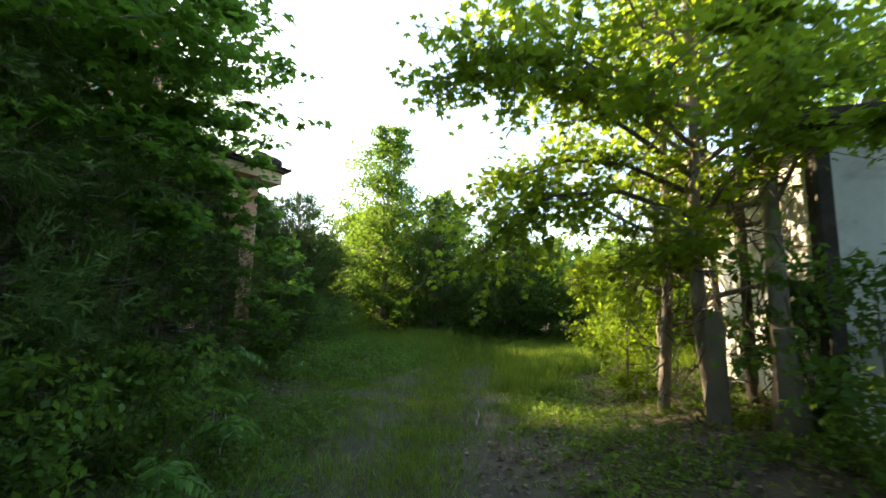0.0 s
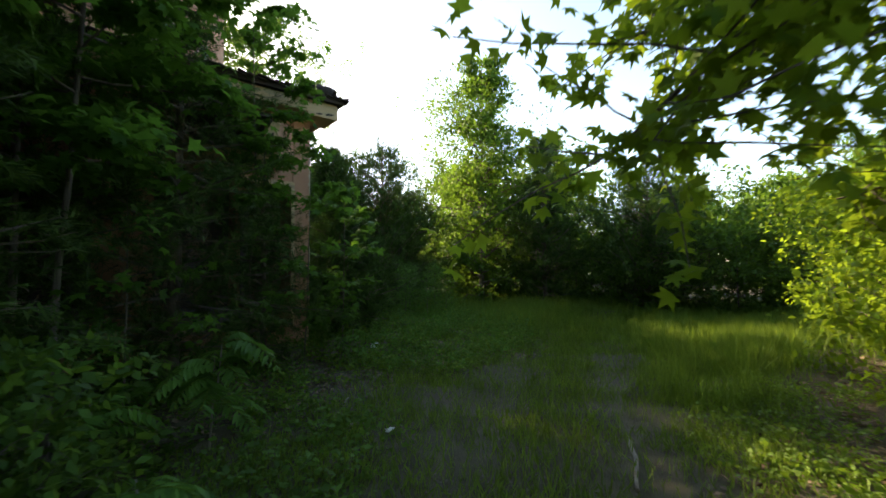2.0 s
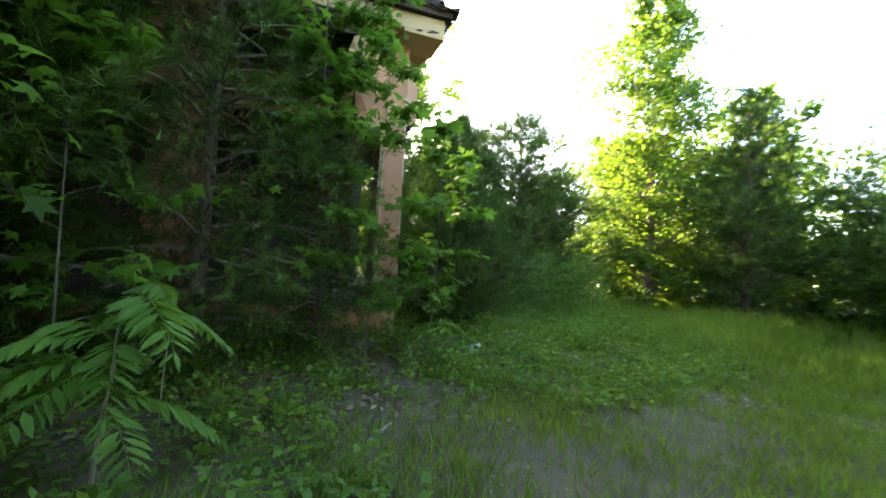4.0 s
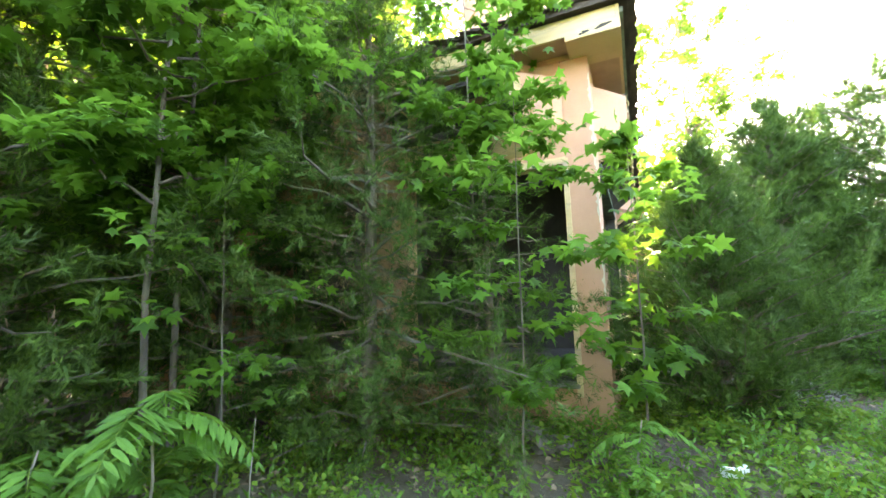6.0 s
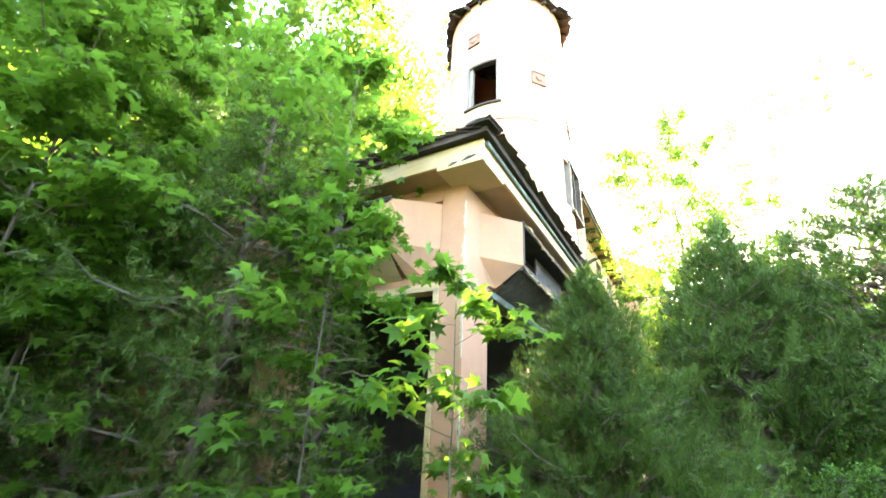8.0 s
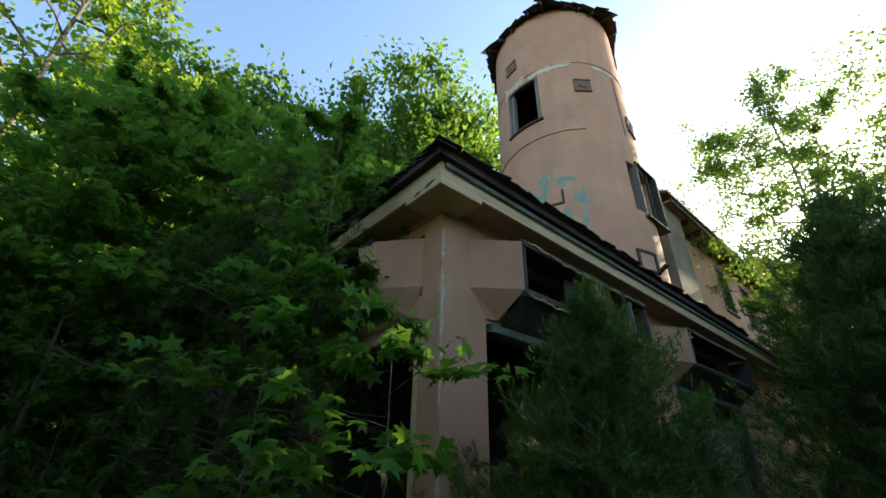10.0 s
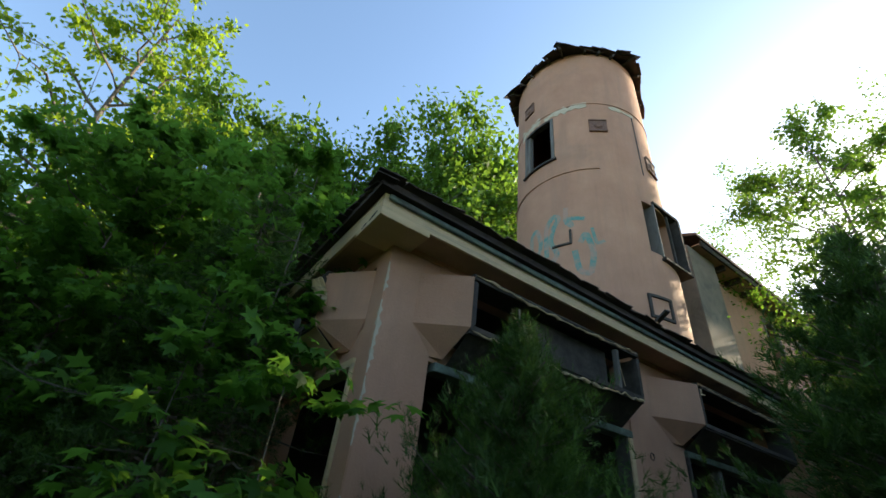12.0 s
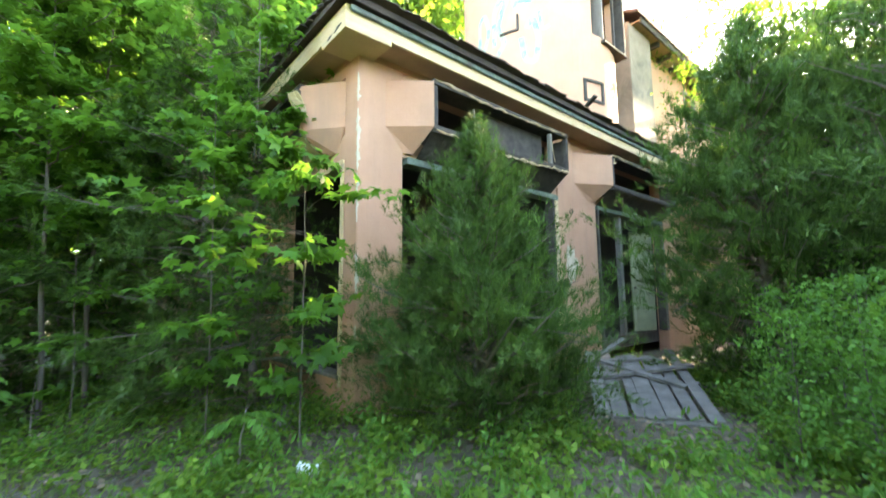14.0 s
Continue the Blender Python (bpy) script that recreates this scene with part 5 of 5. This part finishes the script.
# short grass on and beside the track
x, y = scatter(400000, -7, 13, -9, 15, lambda x, y: on_open(x, y) * off_ramp(x, y) * smooth01((4.2 - track_dist(x, y)) / 2.5) * np.clip(patchy(x, y, 1.3) * 1.6 - 0.05, 0.3, 1) * (1 - 0.5 * np.exp(-((track_dist(x, y) - 0.75) / 0.3) ** 2)) * (1 - 0.6 * (y < 2) * (x < 2.6)) * (1 - 0.9 * smooth01((x - 7.4) / 0.8) * (y > -2.4) * (y < 4)))
n = len(x)
D = rng.normal(size=(n, 3)) * 0.45
D[:, 2] = 1
hgt = rng.uniform(0.06, 0.17, n) * (1 + 0.8 * smooth01((y - 3) / 5))
leaves("grass", np.stack([x, y, gz(x, y)], -1), D, hgt, BLADE, GRASSMAT, flat=0.0, rng=rng)
tagged(bpy.context.scene.objects["grass"], "short patchy grass on the gravel track", "grass", kind="stuff")
# tall grass of the clearing
x, y = scatter(140000, -10, 10, 3.0, 17, lambda x, y: smooth01((y - 4.0) / 2.5) * np.clip(patchy(x, y, 0.8, 1) * 1.5 - 0.1, 0.15, 1) * np.where(track_dist(x, y) < 1.2, 0.25, 1.0))
x2, y2 = scatter(42000, 4.0, 8.0, 1.6, 11, lambda x, y: smooth01((x - 5.6 + 0.1 * y) / 1.0) * smooth01((7.4 - x) / 0.9) * smooth01((y - 1.8) / 1.2) * np.clip(patchy(x, y, 1.1) * 1.6 - 0.1, 0, 1))
x, y = np.concatenate([x, x2]), np.concatenate([y, y2])
n = len(x)
D = rng.normal(size=(n, 3)) * 0.3
D[:, 2] = 1
ob = leaves("tall_grass", np.stack([x, y, gz(x, y)], -1), D, rng.uniform(0.22, 0.62, n), REED, GRASSMAT, flat=0.0, rng=rng)
tagged(ob, "tall sunlit grass in the clearing", "grass", kind="stuff")


def weeds(name, x, y, per, hmax, size, mat, shape, label, up=0.15, flat=0.45):
    n = len(x)
    k = np.repeat(np.arange(n), per)
    tall = rng.uniform(0.25, 1, n) ** 1.5 * hmax
    h = rng.uniform(0.02, 1, n * per) * tall[k]
    wide = rng.uniform(0.03, 0.09, n)[k]
    P = np.stack([x[k] + rng.normal(size=n * per) * wide, y[k] + rng.normal(size=n * per) * wide, gz(x[k], y[k]) + h + 0.01], -1)
    D = rng.normal(size=(n * per, 3))
    D[:, 2] = D[:, 2] * 0.4 + up
    big = rng.uniform(0.55, 1.35, n)[k]
    ob = leaves(name, P, D, size * big * rng.uniform(0.5, 1.2, n * per), shape, mat, flat=flat, rng=rng)
    return tagged(ob, label, "weeds", kind="stuff")


# creepers and weeds round the house
x, y = scatter(30000, -6.5, 4.6, -6.5, 6.0, lambda x, y: on_open(x, y) * off_ramp(x, y) * np.clip(patchy(x, y, 1.5, 2) * 1.9 - 0.25, 0.15, 1) * smooth01((3.5 - x) / 1.3) * smooth01((track_dist(x, y) - 0.5) / 1.3) * (1 - 0.85 * (np.hypot((x - 3.0) / 1.6, y + 0.4) < 0.8)))
h = len(x) // 2
weeds("creeper_weeds", x[:h], y[:h], 9, 0.34, 0.08, WEEDLEAF, OVAL, "dense low creeper and weeds round the house")
weeds("upright_weeds", x[h:], y[h:], 9, 0.50, 0.085, SUMACLEAF, LANCE, "upright narrow-leaved weeds round the house", 0.7, 0.2)
# weeds at the thicket's foot
x, y = scatter(5000, 3, 9.6, -9.5, -1.0, lambda x, y: np.clip(patchy(x, y, 1.4, 5) * 1.6 - 0.1, 0.05, 1) * smooth01((track_dist(x, y) - 0.9) / 0.8) * (x - 10.4 + (y + 6.6) * 0.68 < 0))
weeds("thicket_weeds", x, y, 9, 0.40, 0.075, WOODLEAF, OVAL, "dark weeds at the thicket's edge")
# low weeds on the bank
x, y = scatter(11000, 6.6, 13, -5.5, 4.0, lambda x, y: np.clip(patchy(x, y, 1.8, 3) * 1.6 - 0.25, 0.2, 1) * smooth01((track_dist(x, y) - 1.0) / 0.8))
weeds("bank_weeds", x, y, 8, 0.20, 0.06, WEEDLEAF, OVAL, "scattered low weeds on the leafy bank")
# dead leaves
x, y = scatter(38000, -5, 13.5, -6, 6, lambda x, y: on_open(x, y) * np.maximum(0.75 * smooth01((x - 7.1) / 0.9) * smooth01((y + 2.6) / 1.0), 0.45 * smooth01((3.8 - x) / 1.0)))
n = len(x)
D = rng.normal(size=(n, 3))
D[:, 2] *= 0.25
ob = leaves("leaf_litter", np.stack([x, y, gz(x, y) + rng.uniform(0.008, 0.035, n)], -1), D, rng.uniform(0.05, 0.12, n), OVAL, DEADLEAF, flat=0.8, rng=rng)
tagged(ob, "brown dead leaves on the ground", "leaf litter", kind="stuff")
# gravel stones
x, y = scatter(42000, -1, 12, -9, 8, lambda x, y: np.maximum(np.exp(-((track_dist(x, y) - 0.7) / 0.45) ** 2), 1.0 * (np.hypot((x - 3.0) / 1.6, y + 0.4) < 1.0)) * np.clip(patchy(x, y, 0.9, 4) * 1.6 - 0.3, 0, 1))
n = len(x)
OCTA = ([(0, 0, 0.5), (0.5, 0, 0), (0, 0.45, 0.05), (-0.5, 0.05, 0), (0, -0.45, -0.05)], [(0, 1, 2), (0, 2, 3), (0, 3, 4), (0, 4, 1)])
D = rng.normal(size=(n, 3))
D[:, 2] = 0
ob = leaves("gravel", np.stack([x, y, gz(x, y)], -1), D, rng.uniform(0.012, 0.042, n), OCTA, STONE, flat=0.9, rng=rng)
tagged(ob, "loose grey gravel in the wheel ruts", "gravel", kind="stuff")

# ---- small things ----
bottle = thing("bottle", "crumpled pale plastic bottle in the weeds", "bottle", on(1.0, 0.95))
bm = bmesh.new()
bmesh.ops.create_cone(bm, cap_ends=True, segments=16, radius1=0.045, radius2=0.045, depth=0.15, matrix=pose(0, 0, 0.06, 80, 0, 35))
bmesh.ops.create_cone(bm, cap_ends=True, segments=16, radius1=0.045, radius2=0.016, depth=0.06, matrix=pose(-0.06, 0.085, 0.078, 80, 0, 35))
part("bottle_body", bm, PLASTIC, bottle)
bm = bmesh.new()
bmesh.ops.create_cone(bm, cap_ends=True, segments=12, radius1=0.018, radius2=0.018, depth=0.02, matrix=pose(-0.083, 0.118, 0.085, 80, 0, 35))
part("cap", bm, STONE, bottle)


def scrap(name, label, cat, place, w, d, mat, seed):
    r = np.random.default_rng(seed)
    V, F = [], []
    for i in range(6):
        for j in range(5):
            V.append(((i / 5 - 0.5) * w + r.normal() * 0.012, (j / 4 - 0.5) * d + r.normal() * 0.012, 0.02 + r.uniform(0, 0.04)))
    for i in range(5):
        for j in range(4):
            a = i * 5 + j
            F.append((a, a + 5, a + 6, a + 1))
    ob = raw(name, V, F, mat)
    ob.matrix_world = pose(*place, 0, 0, seed * 31)
    m = ob.modifiers.new("thick", "SOLIDIFY")
    m.thickness = 0.006
    return tagged(ob, label, cat)


scrap("litter_scrap", "crumpled white litter on the track", "litter", on(4.61, -1.09), 0.12, 0.07, PLASTIC, 4)
scrap("litter_scrap", "crumpled white litter by the leaf bank", "litter", on(8.3, -3.2), 0.22, 0.14, PLASTIC, 5)
for k, (a, b, r) in enumerate((((6.45, 0.62), (6.9, -0.2), 0.025), ((3.4, -1.0), (3.1, -0.75), 0.016), ((4.1, -1.35), (4.2, -0.95), 0.02))):
    st = thing("stick", "pale broken stick lying on the track", "stick", (0, 0, 0), 0, "fallen sticks")
    V, F = [], []
    pa, pb = np.array(on(*a)), np.array(on(*b))
    tube(V, F, wander(np.random.default_rng(k), pa + (0, 0, r), pb + (0, 0, r), 6, 0.012), np.linspace(r, r * 0.6, 6), 6)
    raw("stick_wood", V, F, PALEBARK, st)
cane = thing("dead_stem", "dry upright weed stem", "weed stem", on(2.95, -2.45))
V, F = [], []
tube(V, F, [(0, 0, -0.03), (0.01, 0, 0.4), (0.0, 0.02, 0.85)], [0.006, 0.005, 0.003], 5)
raw("stem", V, F, PALEBARK, cane)
# rubble in the side opening
for k in range(14):
    r = np.random.default_rng(300 + k)
    bm = bmesh.new()
    bmesh.ops.create_icosphere(bm, subdivisions=2, radius=0.16)
    for v in bm.verts:
        v.co *= 1 + r.uniform(-0.25, 0.15)
        v.co.z *= 0.6
    st = part("rubble_stone", bm, STONE)
    px, py = 0.25 + r.uniform(0, 0.5), -2.6 + 0.16 * k
    st.matrix_world = pose(px, py, float(gz(px, py)) + 0.06, 0, 0, 40 * k)
    tagged(st, "grey broken stone at the wall's foot", "stone", "rubble at the wall")

# ---- white shed beside the track ----
shed = thing("block_shed", "white block shed with small dark window behind trunks", "shed", (11.26, -0.26, 0.45), 17.5)
part("wall", boxes((0, 0.2, 0, 5.3, -0.6, 3.4)), WHITEWALL, shed, "sunlit white block wall")
part("wall", boxes((0.2, 0.55, 0, 0.2, -0.6, 3.4), (1.25, 5, 0, 0.2, -0.6, 3.4), (0.55, 1.25, 0, 0.2, 2.75, 3.4), (0.55, 1.25, 0, 0.2, -0.6, 2.2)), WHITEWALL, shed)
part("wall", boxes((4.8, 5, 0.2, 5.3, -0.6, 3.4)), WHITEWALL, shed)
part("wall", boxes((0.2, 4.8, 5.1, 5.3, -0.6, 3.4)), WHITEWALL, shed)
part("window_frame", boxes((0.55, 0.60, 0.05, 0.12, 2.2, 2.75), (1.20, 1.25, 0.05, 0.12, 2.2, 2.75), (0.60, 1.20, 0.05, 0.12, 2.2, 2.25), (0.60, 1.20, 0.05, 0.12, 2.70, 2.75)), DARKWOOD, shed)
part("roof", boxes((-0.32, 5.3, -0.3, 5.6, 3.4, 3.52)), SHINGLE, shed, "flat dark roof edge")
part("corner_post", boxes((-0.14, -0.002, -0.10, 0.14, -0.6, 3.38), bevel=0.01), DARKWOOD, shed)
for k, (x, y, h) in enumerate(((10.15, -0.35, 1.3), (10.75, -0.55, 1.1))):
    p = thing("concrete_post", "old pale concrete post among the trunks", "post", on(x, y), 15 * k, "concrete posts")
    bm = bmesh.new()
    box(bm, -0.10, 0.10, -0.09, 0.09, -0.3, h)
    bmesh.ops.subdivide_edges(bm, edges=bm.edges[:], cuts=5, use_grid_fill=True)
    for vv in bm.verts:
        vv.co += noise.noise_vector(vv.co * 5 + Vector((k, 0, 0))) * 0.035
        vv.co.x *= 1.15 - 0.3 * vv.co.z / h
    part("shaft", bm, CONCRETE, p)

# the plan's units to metres
for ob in scene.objects:
    if ob.parent is None and ob.type in {"MESH", "EMPTY"}:
        ob.matrix_basis = Matrix.Scale(UNIT, 4) @ ob.matrix_basis
